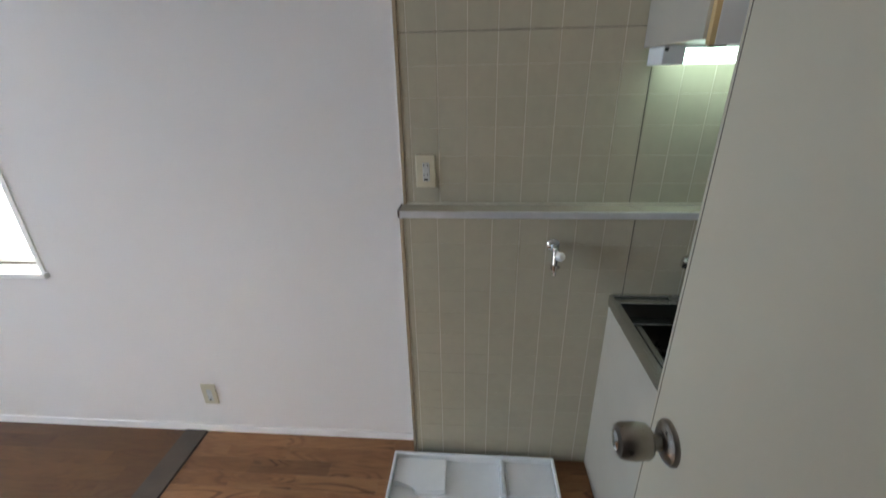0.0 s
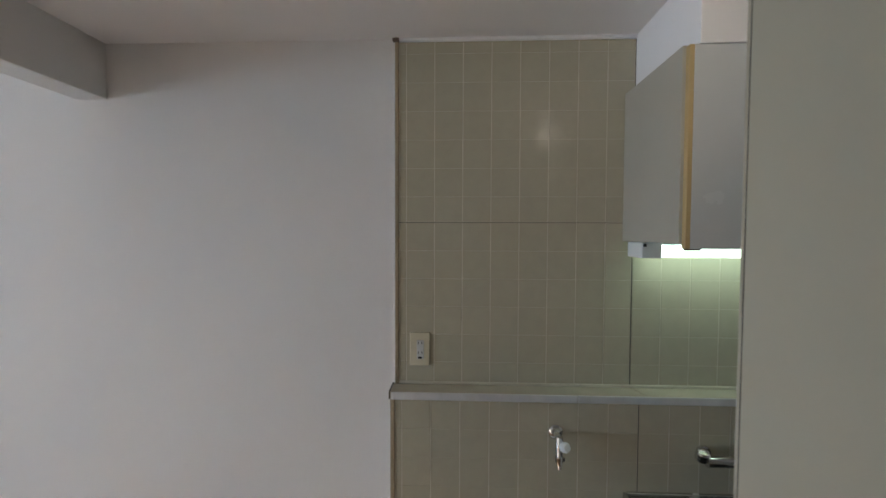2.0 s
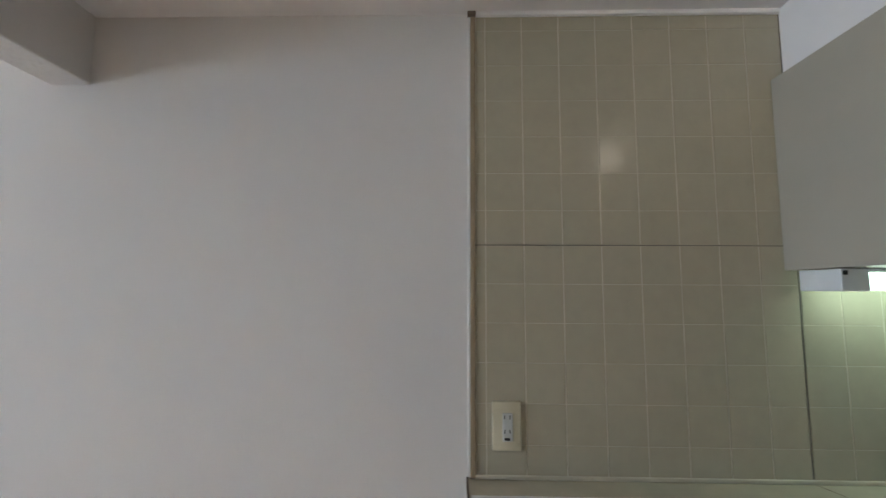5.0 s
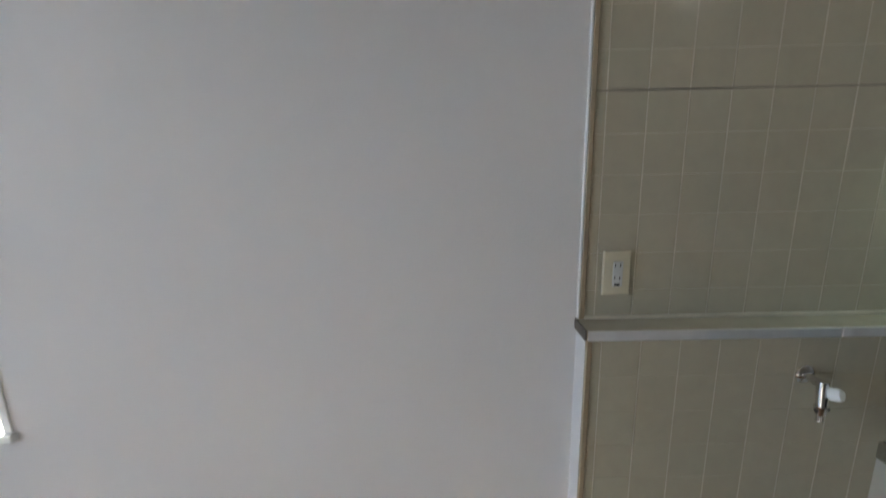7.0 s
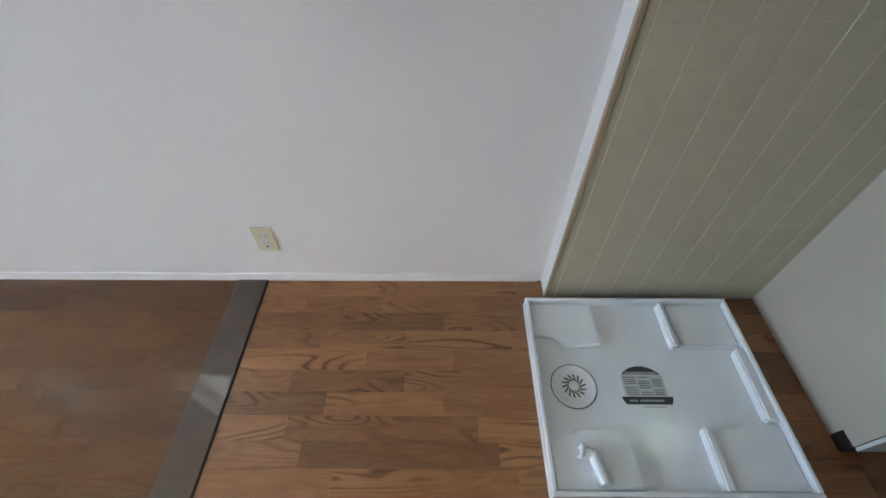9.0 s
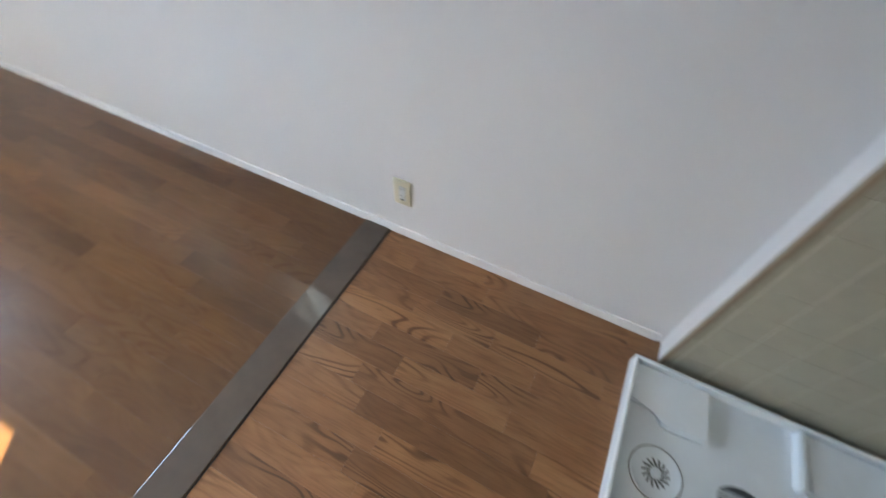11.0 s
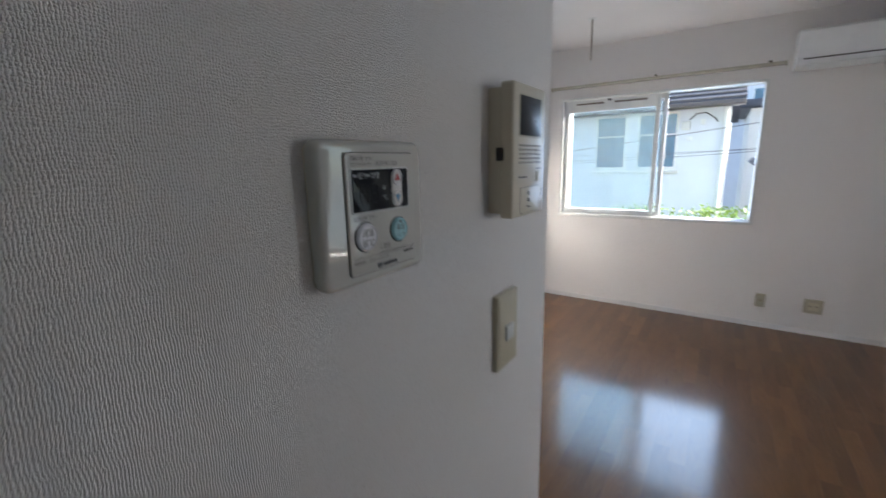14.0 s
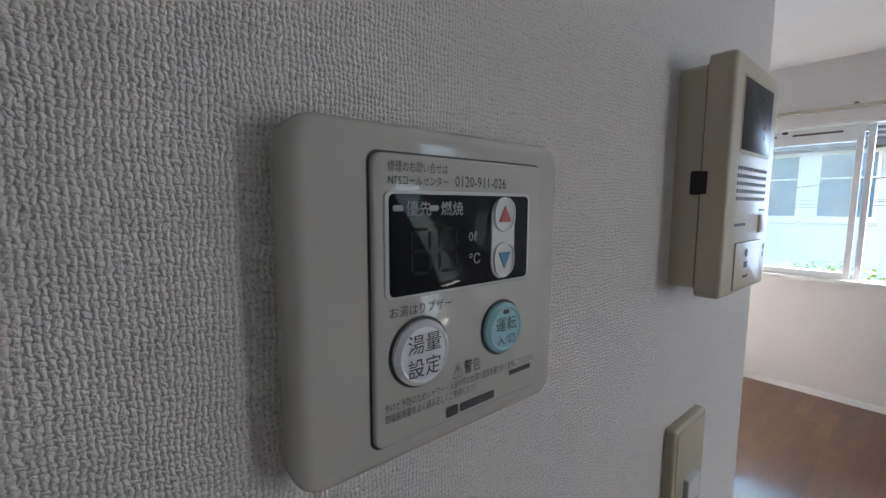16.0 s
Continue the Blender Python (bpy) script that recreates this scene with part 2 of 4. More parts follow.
M_INKW = plain("ink_pale", (0.32, 0.34, 0.36), 0.5)
M_GHOST = plain("segment_unlit", (0.017, 0.018, 0.020), 0.35)
M_GHOST.node_tree.nodes["Principled BSDF"].inputs["Specular IOR Level"].default_value = 0.05
M_RED = plain("marker_red", (0.30, 0.015, 0.02), 0.3)
M_BLUE = plain("marker_blue", (0.03, 0.16, 0.34), 0.3)
M_PHONE = plain("intercom_beige", (0.50, 0.46, 0.37), 0.38, scale=12, vary=0.05)
M_SASH = plain("sash_white", (0.74, 0.75, 0.74), 0.35, 0.0, scale=9, vary=0.06)
M_GLASS = glass_mat("window_glass", (0.93, 0.97, 0.97), 0.0, 0.03)
M_FROST = glass_mat("frosted_glass", (0.43, 0.51, 0.55), 0.05, 0.09, True)
M_TUBE = glow("tube_light", (0.72, 1.0, 0.88), 0.52)
M_LAMP = glow("lamp_diffuser", (1.0, 0.91, 0.80), 3.8)
M_WIRE = plain("cable_black", (0.03, 0.03, 0.035), 0.6)
M_HOUSE = plain("render_white", (0.70, 0.73, 0.78), 0.85, scale=1.2, vary=0.05, grain=0.2, grain_scale=60)
M_HOUSE2 = plain("render_cream", (0.66, 0.66, 0.63), 0.85, scale=1.2, vary=0.06)
M_ROOF = plain("roof_slate", (0.055, 0.060, 0.075), 0.6, scale=3, vary=0.2)
M_FASCIA = plain("fascia_brown", (0.10, 0.085, 0.08), 0.5)
M_PANE = plain("pane_dark_blue", (0.09, 0.19, 0.28), 0.05, scale=2, vary=0.3)
M_LEAF = plain("leaf_green", (0.26, 0.38, 0.07), 0.5, scale=4, vary=0.45)
M_TWIG = plain("twig_brown", (0.08, 0.055, 0.035), 0.8)
M_GROUND = plain("ground_asphalt", (0.06, 0.06, 0.058), 0.9, scale=0.7, vary=0.2, grain=0.3, grain_scale=50)


# ---- mesh helpers ----
def box(bm, x0, x1, y0, y1, z0, z1, bevel=0.0, segs=2):
    m = Matrix.LocRotScale(((x0 + x1) / 2, (y0 + y1) / 2, (z0 + z1) / 2), None, (abs(x1 - x0), abs(y1 - y0), abs(z1 - z0)))
    made = bmesh.ops.create_cube(bm, size=1.0, matrix=m)["verts"]
    if bevel:
        edges = {e for v in made for e in v.link_edges}
        bmesh.ops.bevel(bm, geom=list(edges), offset=bevel, segments=segs, profile=0.5, affect="EDGES", clamp_overlap=True)
    return bm


def rod(bm, a, b, r0, r1=None, segs=16):
    """A round bar from a to b."""
    a, b = Vector(a), Vector(b)
    m = Matrix.Translation((a + b) / 2) @ (b - a).to_track_quat("Z", "Y").to_matrix().to_4x4()
    bmesh.ops.create_cone(bm, cap_ends=True, segments=segs, radius1=r0, radius2=r0 if r1 is None else r1, depth=(b - a).length, matrix=m)
    return bm


def turned(bm, profile, m=Matrix(), segs=28):
    """A turned body: (radius, height) pairs swept about z."""
    rings = []
    for r, h in profile:
        rings.append([bm.verts.new(m @ Vector((r * math.cos(2 * math.pi * i / segs), r * math.sin(2 * math.pi * i / segs), h))) for i in range(segs)])
    for a, b in zip(rings, rings[1:]):
        for i in range(segs):
            bm.faces.new((a[i], a[(i + 1) % segs], b[(i + 1) % segs], b[i]))
    bm.faces.new(rings[0][::-1])
    bm.faces.new(rings[-1])
    return bm


def outline(cx, cz, w, h, r, n=6):
    pts = []
    for sx, sz, a0 in ((1, 1, 0), (-1, 1, 90), (-1, -1, 180), (1, -1, 270)):
        for i in range(n + 1):
            a = radians(a0 + 90 * i / n)
            pts.append((cx + sx * (w / 2 - r) + r * math.cos(a), cz + sz * (h / 2 - r) + r * math.sin(a)))
    return pts


def plate(bm, cx, cz, w, h, r, y0, y1, soft=0.0, n=6, steps=3):
    """A rounded slab facing -y: from its back y0 to its front y1, with a rounded front edge."""
    loops = [(y0, 0.0)]
    for i in range(steps + 1):
        a = radians(90 * i / steps)
        loops.append((y1 + soft * (1 - math.sin(a)), soft * (1 - math.cos(a))))
    rings = []
    for y, inset in loops:
        rings.append([bm.verts.new((x, y, z)) for x, z in outline(cx, cz, w - 2 * inset, h - 2 * inset, max(0.0004, r - inset), n)])
    k = len(rings[0])
    for a, b in zip(rings, rings[1:]):
        for i in range(k):
            bm.faces.new((a[i], a[(i + 1) % k], b[(i + 1) % k], b[i]))
    bm.faces.new(rings[-1])
    bm.faces.new(rings[0][::-1])
    return bm


def finish(bm, smooth=False):
    bmesh.ops.remove_doubles(bm, verts=bm.verts, dist=1e-6)
    bmesh.ops.recalc_face_normals(bm, faces=bm.faces)
    me = bpy.data.meshes.new("mesh")
    bm.to_mesh(me)
    bm.free()
    if smooth:
        me.polygons.foreach_set("use_smooth", [True] * len(me.polygons))
        me.set_sharp_from_angle(angle=radians(38))
    return me


def part(name, bm, material, parent=None, label="", smooth=False):
    me = finish(bm, smooth)
    me.materials.append(material)
    ob = new(name, me)
    ob.parent = parent
    if label:
        ob["label"] = label
    return ob


def structure(name, bm, material, label, category):
    return tagged(part(name, bm, material), label, category, kind="structure")


def thing(name, m, label, category, group=""):
    ob = new(name)
    ob.empty_display_size = 0.05
    ob.matrix_world = m
    return tagged(ob, label, category, group)


def lettering(name, text, size, x, z, y, material, parent, stretch=1.0, align="LEFT"):
    """Flat printed words facing -y."""
    cu = bpy.data.curves.new("words", "FONT")
    cu.body, cu.size, cu.align_x, cu.resolution_u = text, size, align, 2
    tmp = bpy.data.objects.new("words", cu)
    scene.collection.objects.link(tmp)
    bpy.context.view_layer.update()
    me = bpy.data.meshes.new_from_object(tmp.evaluated_get(bpy.context.evaluated_depsgraph_get()))
    bpy.data.objects.remove(tmp)
    me.transform(Matrix.Translation((x, y, z)) @ pose(0, 0, 0, 90, 0, 0) @ Matrix.Diagonal((stretch, 1, 1, 1)))
    me.materials.clear()
    me.materials.append(material)
    ob = new(name, me)
    ob.parent = parent
    return ob


B = bmesh.new

# ---- plan, in metres ----
WEST, SOUTH, EAST = -4.86, -2.87, 2.60          # inner faces; the north face is y = 0
PART_X0, PART_X1, PART_Y = -1.222, -0.26, -1.463  # the solid partition beside the doorway
ENTRY = -1.70                                    # kitchen face of the wall with the doorway
KITCHEN_H, MAIN_H = 2.45, 2.56
SILL, HEAD = 0.905, 2.02
NARROW = ((-2.00, -1.63), (-2.90, -2.53))
WIN_Y0, WIN_Y1, WIN_Z0, WIN_Z1 = -2.635, -0.955, 0.92, 2.09

# ---- structure ----
bm = B()
xs = [WEST - 0.14, NARROW[1][0], NARROW[1][1], NARROW[0][0], NARROW[0][1], EAST + 0.14]
for i, (a, b) in enumerate(zip(xs, xs[1:])):
    if i % 2 == 0:
        box(bm, a, b, 0, 0.14, 0, 2.70)
    else:
        box(bm, a, b, 0, 0.14, 0, SILL)
        box(bm, a, b, 0, 0.14, HEAD, 2.70)
structure("wall_north", bm, M_PAPER, "white woven-textured wallpaper wall with two narrow windows", "wall")

bm = B()
box(bm, WEST - 0.14, WEST, SOUTH, WIN_Y0, 0, 2.70)
box(bm, WEST - 0.14, WEST, WIN_Y1, 0, 0, 2.70)
box(bm, WEST - 0.14, WEST, WIN_Y0, WIN_Y1, 0, WIN_Z0)
box(bm, WEST - 0.14, WEST, WIN_Y0, WIN_Y1, WIN_Z1, 2.70)
structure("wall_west", bm, M_PAPER, "white wallpaper wall holding the wide sliding window", "wall")
structure("wall_south", box(B(), WEST - 0.14, EAST + 0.14, SOUTH - 0.14, SOUTH, 0, 2.70), M_PAPER, "plain white wallpaper wall with a patch of sunlight", "wall")
structure("wall_east", box(B(), EAST, EAST + 0.14, SOUTH, 0, 0, 2.70), M_PAPER, "plain white wallpaper end wall of the kitchen", "wall")
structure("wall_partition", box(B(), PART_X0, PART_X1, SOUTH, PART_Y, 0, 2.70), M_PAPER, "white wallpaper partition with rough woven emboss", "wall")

bm = B()
box(bm, PART_X1, -0.20, ENTRY - 0.12, ENTRY, 0, 2.60)
box(bm, 0.58, EAST, ENTRY - 0.12, ENTRY, 0, 2.60)
box(bm, -0.20, 0.58, ENTRY - 0.12, ENTRY, 2.10, 2.60)
structure("wall_entry", bm, M_PAPER, "white wallpaper wall pierced by the doorway", "wall")

structure("ceiling_kitchen", box(B(), -1.06, EAST, SOUTH, 0, KITCHEN_H, KITCHEN_H + 0.12), M_CEIL, "white papered kitchen ceiling", "ceiling")
structure("ceiling_main", box(B(), WEST, -1.174, SOUTH, 0, MAIN_H, MAIN_H + 0.12), M_CEIL, "white papered ceiling of the main room", "ceiling")
structure("ceiling_beam", box(B(), -1.174, -1.06, PART_Y, 0, 2.25, 2.70, 0.003, 1), M_BEAMP, "white papered beam dropping between kitchen and main room", "beam")
structure("roof_slab", box(B(), WEST - 0.14, EAST + 0.14, SOUTH - 0.14, 0.14, 2.701, 2.85), M_HOUSE2, "plain slab closing the rooms from above", "roof")

structure("eaves", box(B(), WEST - 0.14, EAST + 0.14, 0.14, 1.32, 2.70, 2.85), M_HOUSE2, "plain overhanging eaves along the long wall", "eaves")

# skirting along the papered walls
bm = B()
box(bm, WEST + 0.006, -0.022, -0.006, 0, 0.0, 0.045, 0.0015, 1)
structure("baseboard", bm, M_BASE, "thin white vinyl skirting along the long wall", "baseboard")
structure("baseboard_west", box(B(), WEST, WEST + 0.006, SOUTH + 0.006, 0, 0.0, 0.045, 0.0015, 1), M_BASE, "thin white vinyl skirting under the sliding window", "baseboard")
structure("baseboard_south", box(B(), WEST, PART_X0, SOUTH, SOUTH + 0.006, 0.0, 0.045, 0.0015, 1), M_BASE, "thin white vinyl skirting", "baseboard")
structure("baseboard_partition", box(B(), PART_X0 + 0.002, PART_X1, PART_Y, PART_Y + 0.006, 0.0, 0.045, 0.0015, 1), M_BASE, "thin white vinyl skirting along the partition", "baseboard")

# lower half of the tiled wall stands proud and carries the ledge
structure("wall_dado", box(B(), -0.006, EAST, -0.078, -0.0, 0, 1.199), M_PAPER, "boxed-out lower wall with a papered white return", "wall")
bm = B()
box(bm, -0.002, 0.011, -0.010, 0.0, 1.224, 2.437, 0.0015, 1)
structure("trim_bead", box(B(), -0.0085, -0.0021, -0.006, 0.0, 1.2265, 2.45, 0.0015, 1), M_BASE, "white sealing bead beside the tan strip", "trim")
structure("trim", bm, M_TRIM, "tan plastic edge strip beside the tiles", "trim")
structure("trim_lower", box(B(), -0.007, 0.008, -0.0875, -0.074, 0.0, 1.199, 0.002, 1), M_TRIM, "tan plastic corner strip of the lower tiles", "trim")
structure("trim_cap", box(B(), -0.010, 0.013, -0.017, 0.0, 2.4372, 2.4498, 0.002, 1), M_TRIMDARK, "small dark end cap at the ceiling corner", "trim")
structure("trim_ceiling", box(B(), 0.0132, 0.833, -0.014, 0.0, 2.4372, 2.45, 0.002, 1), M_BASE, "white strip between tiles and ceiling", "trim")

ledge = structure("ledge", box(B(), -0.008, 1.95, -0.083, 0.0, 1.199, 1.2225, 0.001, 1), M_LEDGE, "cream ledge along the tiled kitchen wall", "ledge")
part("ledge_lip", box(B(), -0.004, 0.628, -0.0885, -0.083, 1.196, 1.2215, 0.0012, 1), M_ALU, ledge, "brushed aluminium front lip")
part("ledge_lip", box(B(), 0.630, 1.95, -0.0885, -0.083, 1.196, 1.2215, 0.0012, 1), M_ALU, ledge, "brushed aluminium front lip")
part("ledge_bead", box(B(), 0.0, 1.95, -0.009, -0.002, 1.2225, 1.233, 0.002, 1), M_GROUT, ledge, "pale sealing bead")
part("ledge_end", box(B(), -0.0125, -0.008, -0.0885, -0.001, 1.197, 1.226, 0.001, 1), M_TRIMDARK, ledge, "dark brown end cap")
bm = B()
box(bm, -0.0007, 0.0007, -0.044, 0.044, 1.2226, 1.2231)
bm.transform(Matrix.Translation((0.845, -0.042, 0)) @ Matrix.Rotation(radians(18), 4, "Z"))
part("ledge_joint", bm, M_JOINT, ledge, "thin dark mitre joint")


# ---- windows ----
def narrow_window(name, x0, x1):
    root = thing(name, pose((x0 + x1) / 2, 0.0, SILL), "tall narrow window with white frame, sill and milky glass", "window", "narrow windows")
    root["kind"] = "structure"
    h, w = HEAD - SILL, (x1 - x0) / 2
    bm = B()
    box(bm, -w - 0.012, -w + 0.012, -0.006, 0.135, 0, h, 0.0015, 1)
    box(bm, w - 0.012, w + 0.012, -0.006, 0.135, 0, h, 0.0015, 1)
    box(bm, -w - 0.012, w + 0.012, -0.006, 0.135, h - 0.012, h + 0.012, 0.0015, 1)
    part("window_frame", bm, M_SASH, root, "white painted reveal lining")
    part("window_sill", box(B(), -w - 0.022, w + 0.022, -0.022, 0.13, -0.024, 0.002, 0.004, 2), M_SASH, root, "white painted sill board")
    bm = B()
    a, y0, y1 = w - 0.013, 0.085, 0.118
    box(bm, -a, -a + 0.010, y0, y1, 0.004, h - 0.014, 0.002, 1)
    box(bm, a - 0.010, a, y0, y1, 0.004, h - 0.014, 0.002, 1)
    box(bm, -a + 0.0101, a - 0.0101, y0, y1, 0.004, 0.032, 0.002, 1)
    box(bm, -a + 0.0101, a - 0.0101, y0, y1, h - 0.044, h - 0.014, 0.002, 1)
    part("sash", bm, M_SASH, root, "white aluminium sash")
    bm = B()
    box(bm, -a + 0.0005, -a + 0.012, 0.066, 0.0845, 0.006, h - 0.02)
    box(bm, -a + 0.013, a - 0.002, 0.078, 0.0845, 0.0025, 0.009)
    part("seal", bm, M_TRIMDARK, root, "dark rubber seal")
    pane = part("pane", box(B(), -a + 0.008, a - 0.008, 0.100, 0.104, 0.030, h - 0.040), M_FROST, root)
    pane.visible_shadow = False


narrow_window("window_1", *NARROW[0])
narrow_window("window_2", *NARROW[1])


def sliding_window():
    """Built facing -y with x along the wall, then turned to the west wall."""
    w, h = WIN_Y1 - WIN_Y0, WIN_Z1 - WIN_Z0
    root = thing("window_3", pose(WEST, WIN_Y0, WIN_Z0, 0, 0, 90), "wide white aluminium sliding window with one half open", "window")
    root["kind"] = "structure"
    bm = B()
    box(bm, 0, 0.020, -0.008, 0.14, 0, h, 0.002, 1)
    box(bm, w - 0.020, w, -0.008, 0.14, 0, h, 0.002, 1)
    box(bm, 0.0201, w - 0.0201, -0.008, 0.14, h - 0.022, h, 0.002, 1)
    box(bm, -0.012, w + 0.012, -0.016, 0.14, -0.018, 0.010, 0.003, 2)
    part("window_frame", bm, M_SASH, root, "white window lining and sill")
    rail = B()
    for y in (0.050, 0.066, 0.082):
        box(rail, 0.021, w - 0.021, y, y + 0.005, 0.010, 0.020)
    part("track", rail, M_ALU, root, "aluminium sliding track")
    mid = 0.905
    for k, (a, b, y) in enumerate(((0.022, mid, 0.036), (0.045, mid + 0.055, 0.068))):
        bm = B()
        top = h - 0.022
        box(bm, a, a + 0.042, y, y + 0.026, 0.014, top, 0.002, 1)
        box(bm, b - 0.038, b, y, y + 0.026, 0.014, top, 0.002, 1)
        box(bm, a + 0.0421, b - 0.0381, y, y + 0.026, 0.014, 0.060, 0.002, 1)
        box(bm, a + 0.0421, b - 0.0381, y, y + 0.026, top - (0.115 if k == 0 else 0.05), top, 0.002, 1)
        sash = part("sash", bm, M_SASH, root, "white aluminium sliding sash")
        pane = part("pane", box(B(), a + 0.040, b - 0.036, y + 0.011, y + 0.015, 0.058, top - (0.113 if k == 0 else 0.048)), M_GLASS, sash)
        pane.visible_shadow = False
        if k == 0:
            for s0, s1 in ((0.135, 0.40), (0.50, 0.79)):
                part("vent_slot", box(B(), s0, s1, y - 0.0015, y + 0.001, top - 0.045, top - 0.030), M_TRIMDARK, sash, "dark ventilation slot")
            part("vent_catch", box(B(), 0.435, 0.47, y - 0.012, y, top - 0.022, top - 0.004, 0.002, 1), M_DARK, sash, "black vent catch")
            part("finger_pull", box(B(), a + 0.012, a + 0.026, y - 0.002, y + 0.001, 0.47, 0.53, 0.001, 1), M_INSERT, sash, "recessed finger pull")


sliding_window()

# ---- the doorway and its open leaf ----
bm = B()
box(bm, -0.20, -0.175, ENTRY - 0.125, ENTRY + 0.012, 0, 2.10, 0.002, 1)
box(bm, 0.574, 0.60, ENTRY - 0.125, ENTRY + 0.012, 0, 2.10, 0.002, 1)
box(bm, -0.1749, 0.5739, ENTRY - 0.125, ENTRY + 0.012, 2.078, 2.10, 0.002, 1)
structure("door_frame", bm, M_DOOR, "cream door lining", "door frame")

door = thing("door_1", pose(0.537, -1.002, 0), "cream laminate door standing wide open with a round knob", "door")
door["kind"] = "structure"
part("leaf", box(B(), 0.0, 0.036, -0.690, 0.0, 0.012, 2.075, 0.0018, 2), M_DOOR, door, "smooth cream laminate leaf")
part("edge_strip", box(B(), 0.003, 0.033, 0.0, 0.0016, 0.014, 2.073), M_IVORYD, door, "aged cream edge banding")
part("edge_line", box(B(), -0.0004, 0.001, -0.0072, -0.0056, 0.014, 2.073), M_TRIMDARK, door, "dark seam beside the edge band")
part("edge_band", box(B(), -0.0003, 0.001, -0.0055, -0.0006, 0.014, 2.073), M_DOOR, door, "cream edge band")
part("latch_plate", box(B(), 0.006, 0.030, 0.0016, 0.0032, 1.15, 1.26, 0.0005, 1), M_NICKEL, door, "steel latch plate")
knob_z = 1.205
turn = pose(0.0, -0.058, knob_z, 0, -90, 0)
knob = part("knob", turned(B(), [(0.011, 0.004), (0.011, 0.024), (0.021, 0.027), (0.0245, 0.032), (0.0258, 0.048), (0.0246, 0.064), (0.0212, 0.070), (0.006, 0.0715)], turn, 36), M_NICKEL, door, "round satin nickel knob", True)
part("key_face", turned(B(), [(0.0135, 0.0712), (0.0135, 0.0730), (0.011, 0.0737)], turn, 28), M_CHROME, knob, "polished lock face", True)
part("rose", turned(B(), [(0.0315, 0.0), (0.0315, 0.003), (0.0295, 0.0065), (0.024, 0.0085), (0.020, 0.0120), (0.0135, 0.0130)], turn, 40), M_NICKEL, door, "round satin nickel rose", True)
for z in (0.30, 1.75):
    hinge = B()
    rod(hinge, (0.040, -0.692, z - 0.05), (0.040, -0.692, z + 0.05), 0.006, segs=12)
    box(hinge, 0.010, 0.040, -0.6925, -0.690, z - 0.05, z + 0.05)
    part("hinge", hinge, M_NICKEL, door, "steel butt hinge", True)


# ---- kitchen unit ----
def sink_unit():
    root = thing("kitchen_base_cabinet", pose(0.79, -0.083, 0), "cream kitchen base cabinet with black toe recess", "kitchen cabinet")
    bm = B()
    box(bm, 0, 0.018, -0.494, 0, 0.0, 0.845)
    box(bm, 0, 0.018, -0.543, -0.494, 0.056, 0.845)
    part("side_panel", bm, M_CABSIDE, root, "cream laminate end panel with a toe notch")
    part("carcass", box(B(), 0.0181, 1.20, -0.493, 0, 0.085, 0.60), M_CABSIDE, root)
    part("toe_kick", box(B(), 0.0015, 1.20, -0.541, -0.4945, 0.0, 0.0555), M_DARK, root, "black toe board")
    part("door_gap", box(B(), 0.0015, 1.20, -0.5455, -0.5432, 0.060, 0.842), M_DARK, root, "dark gap behind the doors")
    for i, (a, b) in enumerate(((0.003, 0.598), (0.602, 1.197))):
        d = part("door", box(B(), a - 0.003, b, -0.5560, -0.5456, 0.058, 0.84, 0.001, 1), M_CABFRONT, root, "grey-white laminate door")
        part("handle", box(B(), (a + b) / 2 - 0.06, (a + b) / 2 + 0.06, -0.574, -0.556, 0.805, 0.818, 0.003, 2), M_ALU, d, "aluminium bar handle")
    top = thing("sink_worktop", pose(0.785, -0.083, 0.845), "stainless steel worktop with a deep sink basin coloured dark for shade", "sink")
    w, d, hz = 1.215, 0.553, 0.040
    x0, x1, y0, y1 = 0.024, 0.74, -0.518, -0.050
    bm = B()
    box(bm, 0, w, -d, y0 - 0.0001, 0, hz, 0.002, 1)
    box(bm, 0, w, y1 + 0.0001, -0.0, 0, hz, 0.002, 1)
    box(bm, 0, x0, y0, y1, 0, hz)
    box(bm, x1, w, y0, y1, 0, hz)
    part("top", bm, M_STEEL, top, "brushed stainless steel top")
    part("rim", box(B(), -0.002, 0.010, -d - 0.002, -0.001, 0.004, hz + 0.010, 0.004, 2), M_STEEL, top, "rolled steel end rim")
    part("upstand", box(B(), 0.0101, w, -0.012, -0.0005, hz, hz + 0.012, 0.003, 2), M_STEEL, top, "rolled steel back upstand")
    # basin walls and bottom, with the inner shade painted by their material
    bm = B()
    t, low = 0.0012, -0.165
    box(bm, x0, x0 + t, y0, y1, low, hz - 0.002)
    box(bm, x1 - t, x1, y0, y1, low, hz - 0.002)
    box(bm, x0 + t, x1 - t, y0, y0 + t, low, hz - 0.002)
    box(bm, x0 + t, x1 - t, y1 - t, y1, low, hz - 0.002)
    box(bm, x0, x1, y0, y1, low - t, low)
    part("basin", bm, M_BASINSHADE, top, "deep stainless basin with its inner shade put into the colour")
    part("basin_step", box(B(), x0 + t, x1 - t, y1 - 0.060, y1 - 0.010, -0.02, -0.012, 0.002, 1), M_STEEL, top, "ledge inside the basin")
    part("basin_step", box(B(), x0 + 0.040, x0 + 0.062, y0 + 0.004, y1 - 0.062, -0.02, -0.012, 0.002, 1), M_STEEL, top, "ledge inside the basin")
    part("strainer", turned(B(), [(0.055, low), (0.055, low + 0.004), (0.044, low + 0.002), (0.012, low + 0.001)], Matrix.Translation(((x0 + x1) / 2, -0.30, 0))), M_DARK, top, "black sink strainer", True)


sink_unit()


